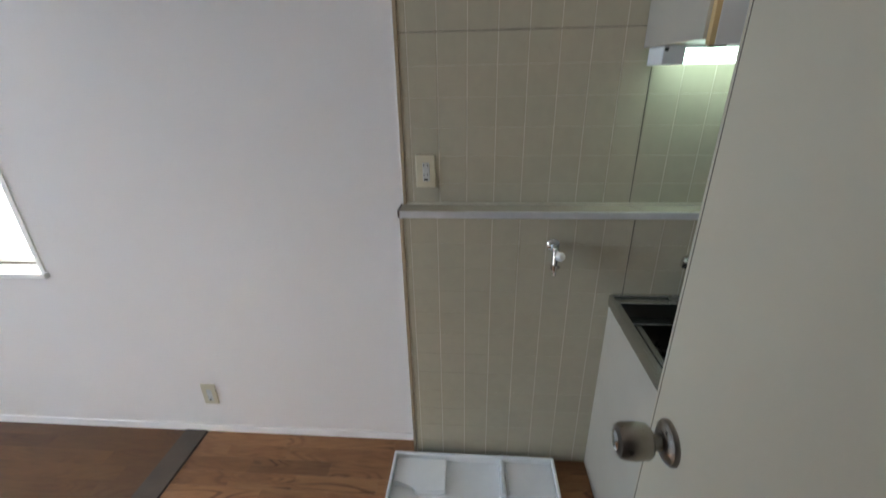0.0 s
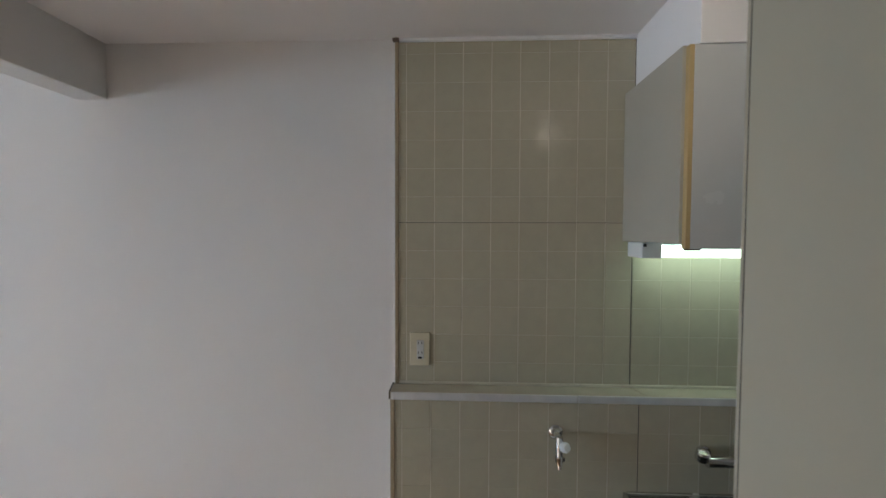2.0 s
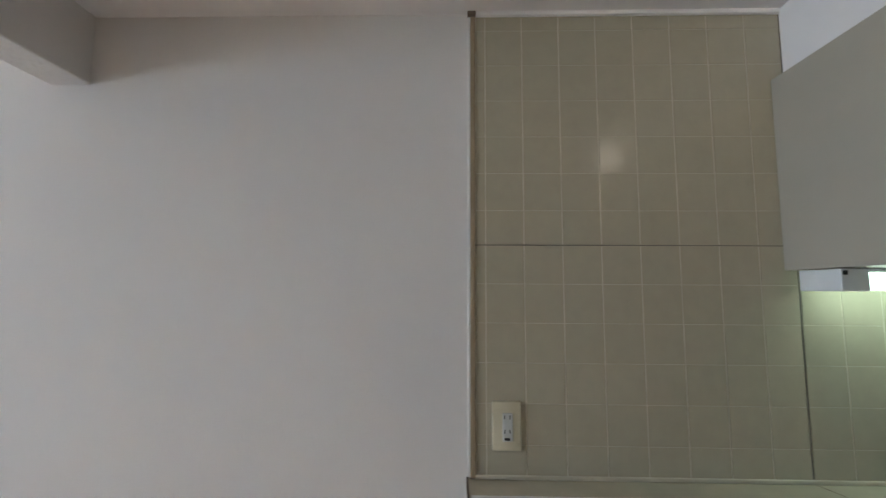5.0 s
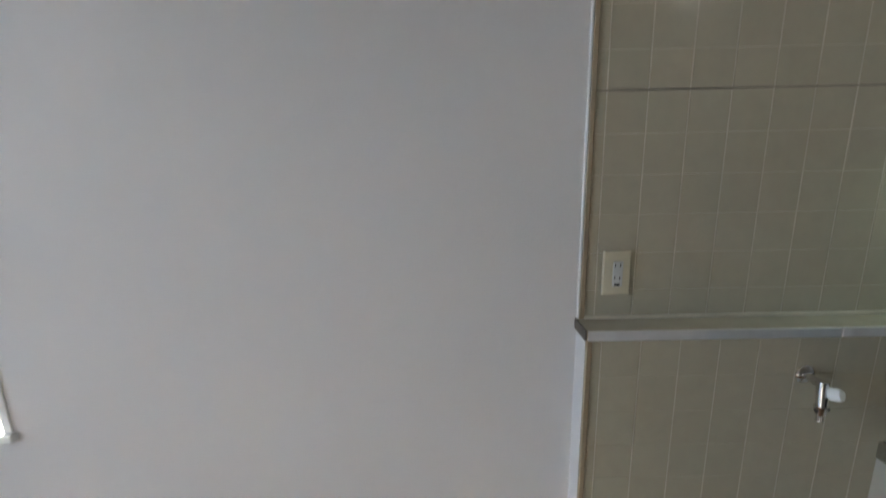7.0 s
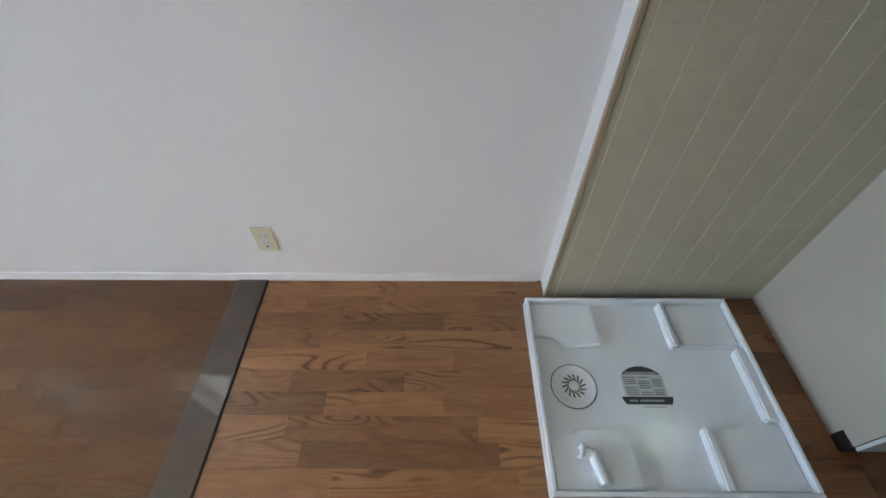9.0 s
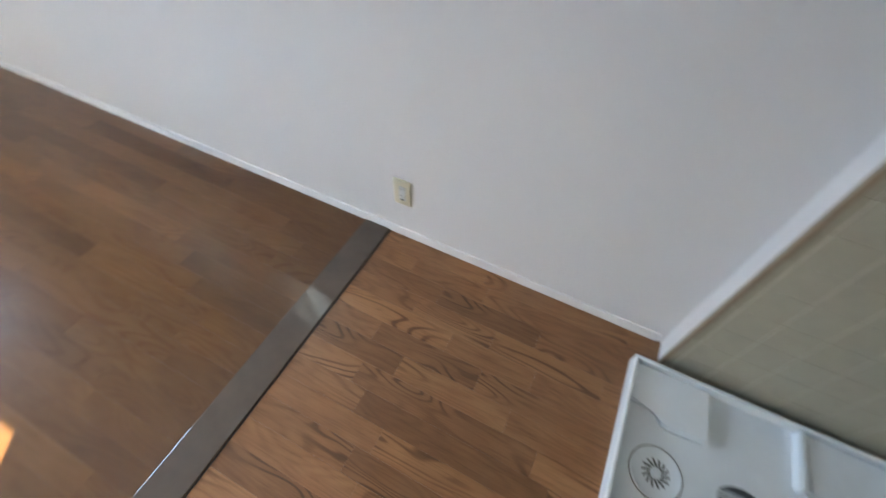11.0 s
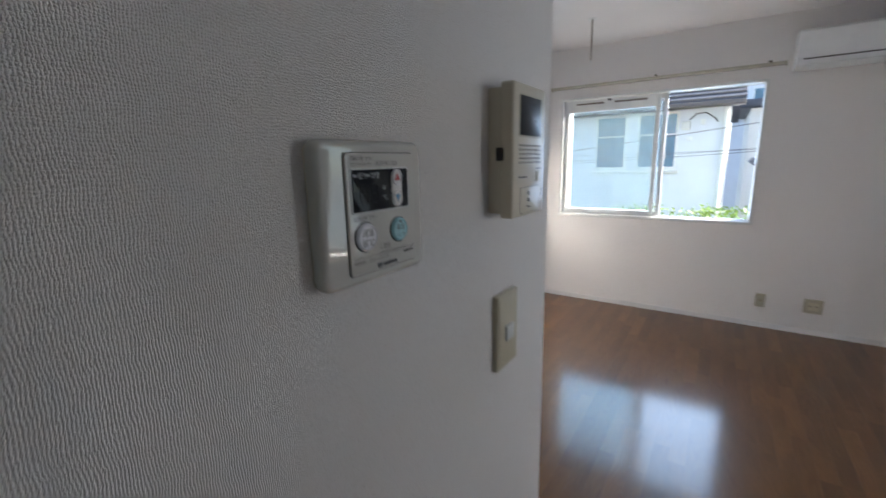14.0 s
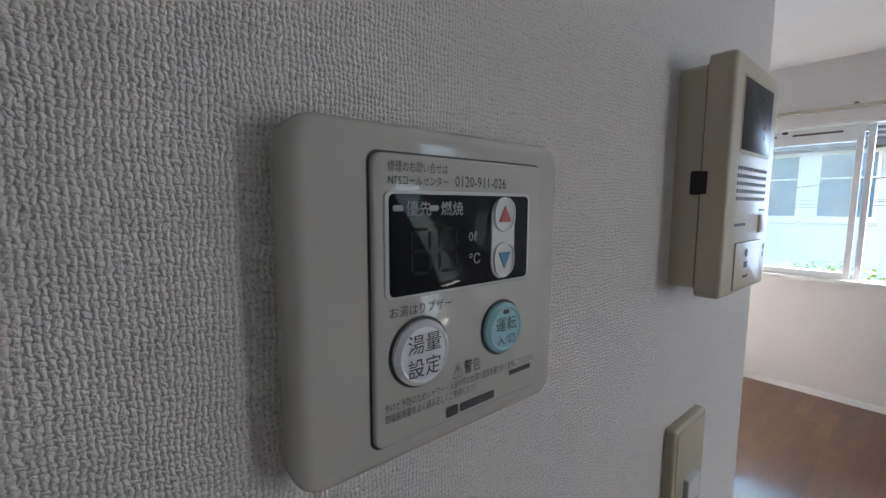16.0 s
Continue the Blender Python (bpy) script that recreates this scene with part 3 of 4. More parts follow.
def wall_cabinet(x, label):
    root = thing("kitchen_wall_cabinet", pose(x, 0.0, 1.742), label, "kitchen cabinet", "wall cabinets over the sink")
    part("body", box(B(), 0, 0.598, -0.374, -0.0075, 0, 0.506, 0.001, 1), M_CABSIDE, root, "beige laminate carcass")
    d = part("door", box(B(), 0.021, 0.596, -0.392, -0.3745, -0.014, 0.502, 0.001, 1), M_CABFRONT, root, "pale grey laminate door")
    part("edge_band", box(B(), 0.008, 0.0208, -0.3915, -0.3745, -0.014, 0.502, 0.001, 1), M_EDGE, d, "tan edge banding")
    part("stop", box(B(), 0.012, 0.050, -0.388, -0.376, -0.019, -0.0142), M_TRIMDARK, root, "brown door bumper")


wall_cabinet(0.797, "beige and grey laminate wall cabinet over the strip light")
wall_cabinet(1.397, "beige and grey laminate wall cabinet over the strip light")
structure("ceiling_boxing", box(B(), 0.833, 2.0, -0.388, 0, 2.2485, KITCHEN_H, 0.001, 1), M_CEIL, "white boxed duct above the wall cabinets", "boxing")

strip = thing("strip_light", pose(0.80, -0.10, 1.742), "lit fluorescent strip light with white end cap under the cabinet", "lamp")
part("end_cap", box(B(), 0.0, 0.062, -0.055, 0.055, -0.052, -0.002, 0.003, 2), M_WHITEP, strip, "white plastic end cap")
part("switch", box(B(), 0.004, 0.014, -0.0565, -0.0548, -0.016, -0.006), M_DARK, strip, "small black switch")
part("tray", box(B(), 0.062, 0.66, -0.055, 0.055, -0.010, -0.002), M_WHITEP, strip, "white tray")
part("diffuser", box(B(), 0.0625, 0.60, -0.050, 0.050, -0.050, -0.0105, 0.012, 3), M_TUBE, strip, "glowing greenish-white diffuser", True)
part("end_cap", box(B(), 0.601, 0.66, -0.055, 0.055, -0.052, -0.0105, 0.003, 2), M_WHITEP, strip, "white plastic end cap")

# washing machine tap on the tiled wall
tap = thing("washing_machine_tap", pose(0.556, -0.0835, 1.095), "chrome wall tap with white lever knob on the tiles", "tap")
part("flange", turned(B(), [(0.024, 0.0), (0.024, 0.004), (0.018, 0.010), (0.012, 0.012)], pose(0, 0, 0, 90), 28), M_CHROME, tap, "", True)
bm = B()
rod(bm, (0, -0.010, 0), (0, -0.058, -0.004), 0.0105, segs=20)
rod(bm, (0, -0.052, 0.008), (0.0, -0.058, -0.055), 0.013, 0.011, segs=20)
rod(bm, (0, -0.058, -0.055), (0, -0.060, -0.078), 0.015, 0.010, segs=20)
rod(bm, (0, -0.060, -0.078), (0, -0.060, -0.094), 0.0075, segs=16)
part("spout", bm, M_CHROME, tap, "chrome body and hose spout", True)
part("handle", turned(B(), [(0.008, 0.0), (0.015, 0.004), (0.0165, 0.018), (0.012, 0.027), (0.004, 0.029)], pose(0.009, -0.062, -0.020, 70, 0, 22), 24), M_WHITEP, tap, "white plastic hand knob", True)
bm = B()
rod(bm, (-0.013, -0.060, -0.066), (0.017, -0.060, -0.062), 0.006, segs=12)
part("lock_ring", bm, M_DARK, tap, "dark hose lock", True)

# sink tap
mixer = thing("sink_tap", pose(1.12, -0.0835, 1.035), "chrome wall mixer tap above the sink", "tap")
bm = B()
for x in (-0.075, 0.075):
    rod(bm, (x, 0, 0), (x, -0.050, 0), 0.012, segs=16)
    turned(bm, [(0.026, 0.0), (0.024, 0.006), (0.012, 0.010)], pose(x, 0, 0, 90), 24)
rod(bm, (-0.095, -0.055, 0), (0.095, -0.055, 0), 0.018, segs=20)
part("body", bm, M_CHROME, mixer, "", True)
bm = B()
rod(bm, (0, -0.06, -0.012), (0, -0.10, -0.03), 0.011, segs=16)
rod(bm, (0, -0.10, -0.03), (0, -0.235, -0.008), 0.010, segs=16)
rod(bm, (0, -0.235, -0.008), (0, -0.240, -0.040), 0.011, segs=16)
part("spout", bm, M_CHROME, mixer, "swinging chrome spout", True)
for x in (-0.11, 0.11):
    part("handle", turned(B(), [(0.012, -0.012), (0.020, -0.006), (0.021, 0.020), (0.016, 0.026), (0.004, 0.027)], pose(x, -0.055, 0.014, 20, 0, 0), 24), M_CHROME, mixer, "round chrome handle", True)


# ---- washing machine pan ----
def machine_pan():
    x0, x1, y0, y1, top = -0.092, 0.640, -0.756, -0.118, 0.058
    root = thing("washing_machine_pan", pose(x0, y1, 0), "pale grey plastic washing machine drain pan on the floor", "drain pan")
    w, d, wall = x1 - x0, y1 - y0, 0.013

    def prism(pts, z0, z1, soft):
        bm = B()
        lo = [bm.verts.new((x, y, z0)) for x, y in pts]
        hi = [bm.verts.new((x, y, z1)) for x, y in pts]
        k = len(pts)
        for i in range(k):
            bm.faces.new((lo[i], lo[(i + 1) % k], hi[(i + 1) % k], hi[i]))
        bm.faces.new(lo[::-1])
        bm.faces.new(hi)
        bmesh.ops.bevel(bm, geom=[e for e in bm.edges if e.verts[0].co.z > z0 + 1e-5 or e.verts[1].co.z > z0 + 1e-5], offset=soft, segments=3, affect="EDGES", clamp_overlap=True)
        return bm

    part("tray", box(B(), 0, w, -d, 0, 0.001, 0.014), M_PAN, root, "shallow tray")
    for a, b, c, e in ((0, w, -wall, 0), (0, w, -d, -d + wall), (0, wall, -d + wall, -wall), (w - wall, w, -d + wall, -wall)):
        part("rim", box(B(), a, b, c, e, 0.0141, top, 0.004, 2), M_PAN, root, "raised outer rim")
    s = 0.0128
    pads = (
        [(s, -s), (0.247, -s), (0.250, -0.180), (0.125, -0.188), (0.092, -0.150), (s, -0.142)],
        [(0.506, -s), (w - s, -s), (w - s, -0.186), (0.515, -0.186)],
        [(s, -d + s), (0.270, -d + s), (0.258, -0.470), (0.236, -0.452), (0.110, -0.452), (0.085, -0.482), (s, -0.490)],
        [(0.506, -d + s), (w - s, -d + s), (w - s, -0.440), (0.500, -0.452)],
    )
    for pts in pads:
        part("foot_pad", prism(pts[::-1], 0.0141, 0.036, 0.007), M_PAN, root, "raised corner foot pad", True)
    for pts in ([(0.484, -s), (0.505, -s), (0.505, -0.188), (0.484, -0.188)], [(0.480, -d + s), (0.505, -d + s), (0.505, -0.452), (0.480, -0.452)], [(w - 0.046, -0.200), (w - s, -0.188), (w - s, -0.440), (w - 0.046, -0.430)]):
        part("rib", prism(pts[::-1], 0.0141, 0.048, 0.005), M_PAN, root, "raised rib", True)
    cx, cy = 0.128, -0.317
    part("drain_ring", turned(B(), [(0.072, 0.0141), (0.072, 0.0160), (0.068, 0.0185), (0.064, 0.0160), (0.012, 0.0158)], Matrix.Translation((cx, cy, 0)), 40), M_PAN, root, "round drain grate", True)
    for i in range(14):
        a = 2 * math.pi * i / 14
        bm = box(B(), 0.015, 0.040, -0.0030, 0.0030, 0.0157, 0.0163)
        bm.transform(Matrix.Translation((cx, cy, 0)) @ Matrix.Rotation(a, 4, "Z") @ Matrix.Translation((0.027, 0, 0)) @ Matrix.Rotation(radians(24), 4, "Z") @ Matrix.Translation((-0.027, 0, 0)))
        part("drain_slot", bm, M_SLOT, root, "dark drain slot")
    part("drain_cap", turned(B(), [(0.011, 0.016), (0.010, 0.0195), (0.004, 0.020)], Matrix.Translation((cx, cy, 0)), 20), M_PAN, root, "", True)
    elbow = B()
    rod(elbow, (0.104, -0.524, 0.050), (0.136, -0.534, 0.052), 0.0155, segs=24)
    rod(elbow, (0.130, -0.530, 0.052), (0.152, -0.606, 0.046), 0.0150, segs=24)
    pipe = part("elbow", elbow, M_PAN, root, "pale grey drain elbow", True)
    mouth = Matrix.Translation((0.106, -0.5245, 0.050)) @ Vector((-0.032, 0.010, 0.004)).to_track_quat("Z", "Y").to_matrix().to_4x4()
    part("flange", turned(B(), [(0.0160, 0.0), (0.0215, 0.003), (0.0225, 0.008), (0.0215, 0.011), (0.0165, 0.011), (0.0150, 0.004)], mouth, 28), M_PAN, pipe, "flared hose mouth", True)
    part("rim_label", box(B(), -0.0008, 0.0, -0.500, -0.455, 0.022, 0.046), M_INSERT, root, "small grey printed label")
    part("drain_outline", turned(B(), [(0.0755, 0.0141), (0.0755, 0.0146), (0.0725, 0.0146)], Matrix.Translation((cx, cy, 0)), 40), M_JOINT, root, "dark gap round the grate")
    sx, sy, r = 0.357, -0.332, 0.086
    sticker = part("sticker", turned(B(), [(r, 0.0141), (r, 0.0147)], Matrix.Translation((sx, sy, 0)), 40), M_STICKER, root, "round glossy caution sticker")

    def band(low, high, edge, m, label, inset=0.0):
        """A strip of print that follows the round edge of the sticker."""
        q = r - inset
        high = min(high, q * 0.9995)
        ys = [low + (high - low) * i / 8 for i in range(9)]
        half = [min(edge, math.sqrt(q * q - y * y)) for y in ys]
        pts = [(sx + h, sy + y) for h, y in zip(half, ys)] + [(sx - h, sy + y) for h, y in zip(half[::-1], ys[::-1])]
        bm = B()
        lo = [bm.verts.new((x, y, 0.0148)) for x, y in pts]
        hi = [bm.verts.new((x, y, 0.0151)) for x, y in pts]
        for i in range(len(pts)):
            k = (i + 1) % len(pts)
            bm.faces.new((lo[i], lo[k], hi[k], hi[i]))
        bm.faces.new(hi)
        part("print_bar", bm, m, sticker, label)

    band(0.056, 0.10, 1.0, M_INK, "black printed cap", 0.0015)
    band(-0.044, -0.019, 1.0, M_INK, "black printed band", 0.0015)
    band(-0.0185, 0.0555, 0.068, M_INSERT, "grey printed field", 0.002)
    for row in range(9):
        y = sy + 0.046 - row * 0.0072
        for a, b in ((-0.062, -0.022), (-0.016, 0.022), (0.028, 0.060)):
            if (row * 3 + int(b * 1000)) % 5:
                part("print_bar", box(B(), sx + a, sx + b, y - 0.0012, y + 0.0012, 0.0151, 0.0153), M_INK, sticker)
    for a, b, dy in ((-0.060, -0.034, -0.032), (-0.026, 0.050, -0.032), (-0.052, 0.052, 0.061)):
        part("print_bar", box(B(), sx + a, sx + b, sy + dy - 0.003, sy + dy + 0.003, 0.0152, 0.0154), M_INKW, sticker)
    part("print_bar", box(B(), sx - 0.02, sx + 0.05, sy - 0.053, sy - 0.050, 0.0148, 0.0150), M_INKW, sticker)


machine_pan()

# ---- a small lamp on the kitchen ceiling ----
lamp = thing("ceiling_lamp", pose(0.70, -0.87, KITCHEN_H), "small lit white bulb in a ceiling socket", "lamp")
part("base", turned(B(), [(0.024, -0.090), (0.026, -0.040), (0.050, -0.022), (0.056, 0.0)]), M_WHITEP, lamp, "white base", True)
part("diffuser", turned(B(), [(0.012, -0.170), (0.028, -0.162), (0.038, -0.140), (0.038, -0.120), (0.026, -0.0905)]), M_LAMP, lamp, "lit opal diffuser", True)


# ---- wall plates ----
def outlet(m, label, name="wall_outlet", w=0.072, h=0.120, mat=None, sockets=2, group=""):
    mat = mat or M_IVORY
    root = thing(name, m, label, "outlet", group)
    part("plate", plate(B(), 0, 0, w, h, 0.004, 0.0, -0.0075, 0.0035), mat, root, "", True)
    if sockets:
        ins = part("insert", plate(B(), 0.002, -0.002, 0.026, 0.068, 0.002, -0.0074, -0.0095, 0.001), M_INSERT, root, "grey socket insert", True)
        for z in (0.022, -0.012):
            for x in (-0.0055, 0.0075):
                part("slot", box(B(), x - 0.0013, x + 0.0013, -0.0099, -0.0094, z - 0.0045, z + 0.0045), M_DARK, ins, "dark contact slot")
        part("earth_flap", box(B(), -0.006, 0.008, -0.0101, -0.0094, -0.034, -0.027, 0.0004, 1), M_DARK, ins, "earth terminal flap")
    return root


outlet(pose(0.0875, -0.0075, 1.352), "ivory double wall outlet on the kitchen tiles")
outlet(pose(-1.026, 0.0, 0.246), "ivory double wall outlet low on the white wall")
ant = outlet(pose(WEST, -0.818, 0.246, 0, 0, 90), "aged ivory aerial socket plate low on the wall", "aerial_socket", 0.072, 0.120, M_IVORYD, 0)
part("plug_hole", turned(B(), [(0.009, 0.007), (0.009, 0.0095), (0.004, 0.0095)], pose(0, 0, 0, 90), 20), M_TRIM, ant, "small round connector", True)
two = outlet(pose(WEST, -0.467, 0.248, 0, 0, 90), "aged ivory double-width wall outlet", "wall_outlet", 0.122, 0.120, M_IVORYD, 0)
part("insert", plate(B(), 0, 0, 0.070, 0.068, 0.002, -0.0074, -0.0095, 0.001), M_IVORY, two, "", True)
for x in (-0.02, 0.02):
    part("slot", box(B(), x - 0.008, x + 0.008, -0.0100, -0.0094, -0.002, 0.006), M_TRIMDARK, two, "dark contact slot")

# ---- water heater remote on the partition ----
def oval_ring(cx, cz, w, h, t, y0, y1):
    """A rounded oval band of width t between the depths y0 and y1."""
    bm = B()
    loops = []
    for grow, y in ((0.0, y0), (-0.35 * t, y1), (-1.3 * t, y1), (-2.0 * t, y0)):
        pts = outline(cx, cz, w + grow, h + grow, min(w, h) / 2 + grow / 2 - 0.0004)
        loops.append([bm.verts.new((p[0], y, p[1])) for p in pts])
    for a, b in zip(loops, loops[1:]):
        for i in range(len(a)):
            k = (i + 1) % len(a)
            bm.faces.new((a[i], a[k], b[k], b[i]))
    return bm


def heater_remote():
    root = thing("heater_remote", pose(-0.7555, PART_Y, 1.448, 0, 0, 180), "glossy grey water heater remote with display and round buttons", "remote panel")
    part("housing", plate(B(), -0.0066, 0.0006, 0.1295, 0.1220, 0.010, -0.0040, -0.0165, 0.0055, 8, 5), M_REMOTE, root, "rounded glossy grey housing", True)
    part("back_plate", plate(B(), -0.0066, 0.0006, 0.1255, 0.1185, 0.008, 0.0, -0.0040), M_PHONE, root, "beige rear mounting plate", True)
    part("gap", plate(B(), -0.0015, 0, 0.0890, 0.1035, 0.004, -0.0160, -0.01665, 0.0), M_INK, root, "dark seam round the cover")
    cover = part("cover", plate(B(), -0.0015, 0, 0.0872, 0.1020, 0.004, -0.0160, -0.0186, 0.0012, 6, 3), M_REMOTE, root, "raised grey front cover", True)
    F = -0.0186
    part("bezel", plate(B(), -0.0038, 0.0200, 0.0745, 0.0375, 0.003, F + 0.001, F - 0.0006, 0.0005), M_INSERT, cover, "pale display bezel", True)
    scr = part("display", plate(B(), -0.0038, 0.0200, 0.0710, 0.0350, 0.002, F, F - 0.0010, 0.0003), M_SCREEN, cover, "glossy black display", True)
    D = F - 0.0012
    for x, z, t in ((-0.0330, 0.0305, "優先"), (-0.0178, 0.0305, "燃焼")):
        lettering("inscription", t, 0.0056, x, z, D, M_INKW, scr)
        part("indicator", plate(B(), x - 0.003, z + 0.0022, 0.0042, 0.0020, 0.0008, F - 0.0009, D), M_INKW, scr)
    lettering("inscription", "℃", 0.0056, -0.0038, 0.0110, D, M_INKW, scr)
    lettering("inscription", "0ℓ", 0.0050, -0.0038, 0.0200, D, M_INKW, scr)
    for x in (-0.0265, -0.0140):
        for sx, sz, sw, sh in ((0, 0.0078, 0.0058, 0.0011), (0, 0, 0.0058, 0.0011), (0, -0.0078, 0.0058, 0.0011), (-0.0040, 0.0039, 0.0011, 0.0060), (0.0040, 0.0039, 0.0011, 0.0060), (-0.0040, -0.0039, 0.0011, 0.0060), (0.0040, -0.0039, 0.0011, 0.0060)):
            part("digit_segment", plate(B(), x + sx, 0.0175 + sz, sw, sh, 0.0003, F - 0.0009, D, 0.0, 2, 1), M_GHOST, scr, "unlit grey display segment")
    # arrow keys on a grey strip inside the display
    part("key_strip", plate(B(), 0.0155, 0.0200, 0.0140, 0.0330, 0.0065, F - 0.0008, F - 0.0016, 0.0004), M_INSERT, cover, "grey key strip", True)
    for z, m, flip in ((0.0300, M_RED, 1), (0.0115, M_BLUE, -1)):
        key = part("arrow_key", plate(B(), 0.0155, z, 0.0118, 0.0138, 0.0055, F - 0.0014, F - 0.0022, 0.0004), M_INSERT, cover, "oval arrow key", True)
        part("key_ring", oval_ring(0.0155, z, 0.0122, 0.0142, 0.0009, F - 0.0016, F - 0.0027), M_BTNW, key, "pale raised ring", True)
        bm = B()
        pts = [(-0.0036, -0.0030), (0.0036, -0.0030), (0.0, 0.0036)]
        fr = [bm.verts.new((0.0155 + x, F - 0.0026, z + flip * zz)) for x, zz in pts]
        bk = [bm.verts.new((0.0155 + x, F - 0.0020, z + flip * zz)) for x, zz in pts]
        bm.faces.new(fr)
        bm.faces.new(bk[::-1])
        for i in range(3):
            bm.faces.new((fr[i], fr[(i + 1) % 3], bk[(i + 1) % 3], bk[i]))
        part("arrow", bm, m, key, "raised arrow mark")
    # the two round buttons
    for x, z, r, face, ring in ((-0.0265, -0.0190, 0.0110, M_BTNW, M_BTNW), (0.0165, -0.0180, 0.0098, M_BTNB, M_BTNB)):
        part("button_well", turned(B(), [(r + 0.0022, 0.0), (r + 0.0022, 0.0004)], pose(x, F, z, 90), 40), M_INK, cover, "dark button surround")
        btn = part("button", turned(B(), [(r + 0.0010, 0.0003), (r + 0.0010, 0.0020), (r - 0.0006, 0.0036), (r - 0.0014, 0.0030), (r - 0.0030, 0.0031)], pose(x, F, z, 90), 40), face, cover, "round push button", True)
        T = F - 0.0034
        if face is M_BTNW:
            lettering("inscription", "湯量", 0.0076, x, z + 0.0012, T, M_INK, btn, 1.0, "CENTER")
            lettering("inscription", "設定", 0.0076, x, z - 0.0076, T, M_INK, btn, 1.0, "CENTER")
        else:
            lettering("inscription", "運転", 0.0066, x, z - 0.0004, T, M_INK, btn, 1.0, "CENTER")
            lettering("inscription", "入/切", 0.0050, x, z - 0.0066, T, M_INK, btn, 1.0, "CENTER")
            part("led", plate(B(), x, z + 0.0072, 0.0036, 0.0018, 0.0008, T + 0.001, T, 0.0002), M_INK, btn, "dark pilot light")
    S = F - 0.0003
    lettering("inscription", "修理のお問い合せは", 0.0040, -0.0395, 0.0452, S, M_INKG, cover, 0.72)
    lettering("inscription", "NTSコールセンター", 0.0039, -0.0395, 0.0407, S, M_INKG, cover, 0.76)
    lettering("inscription", "0120-911-026", 0.0058, -0.0102, 0.0406, S, M_INKG, cover, 0.86)
    lettering("inscription", "お湯はりブザー", 0.0044, -0.0395, -0.0046, S, M_INKG, cover, 0.92)
    lettering("inscription", "⚠警告", 0.0060, -0.0110, -0.0330, S, M_INKG, cover, 0.8)
    lettering("inscription", "やけど予防のためシャワー・入浴の際はお湯の温度を確かめて使用してください", 0.0036, -0.0415, -0.0378, S, M_INKG, cover, 0.62)
    lettering("inscription", "取扱説明書をよく読み正しくご使用ください", 0.0036, -0.0415, -0.0418, S, M_INKG, cover, 0.62)
    part("print_bar", box(B(), 0.0225, 0.0365, S - 0.0001, S, -0.0412, -0.0392), M_INKG, cover)
    part("maker_mark", plate(B(), -0.0110, -0.0468, 0.0062, 0.0042, 0.0008, S, S - 0.0001), M_INK, cover, "dark maker's mark")
    part("maker_mark", plate(B(), 0.0030, -0.0468, 0.0195, 0.0034, 0.0004, S, S - 0.0001), M_INK, cover, "dark maker's mark")


M_INKG = plain("ink_print", (0.022, 0.023, 0.025), 0.5)
heater_remote()


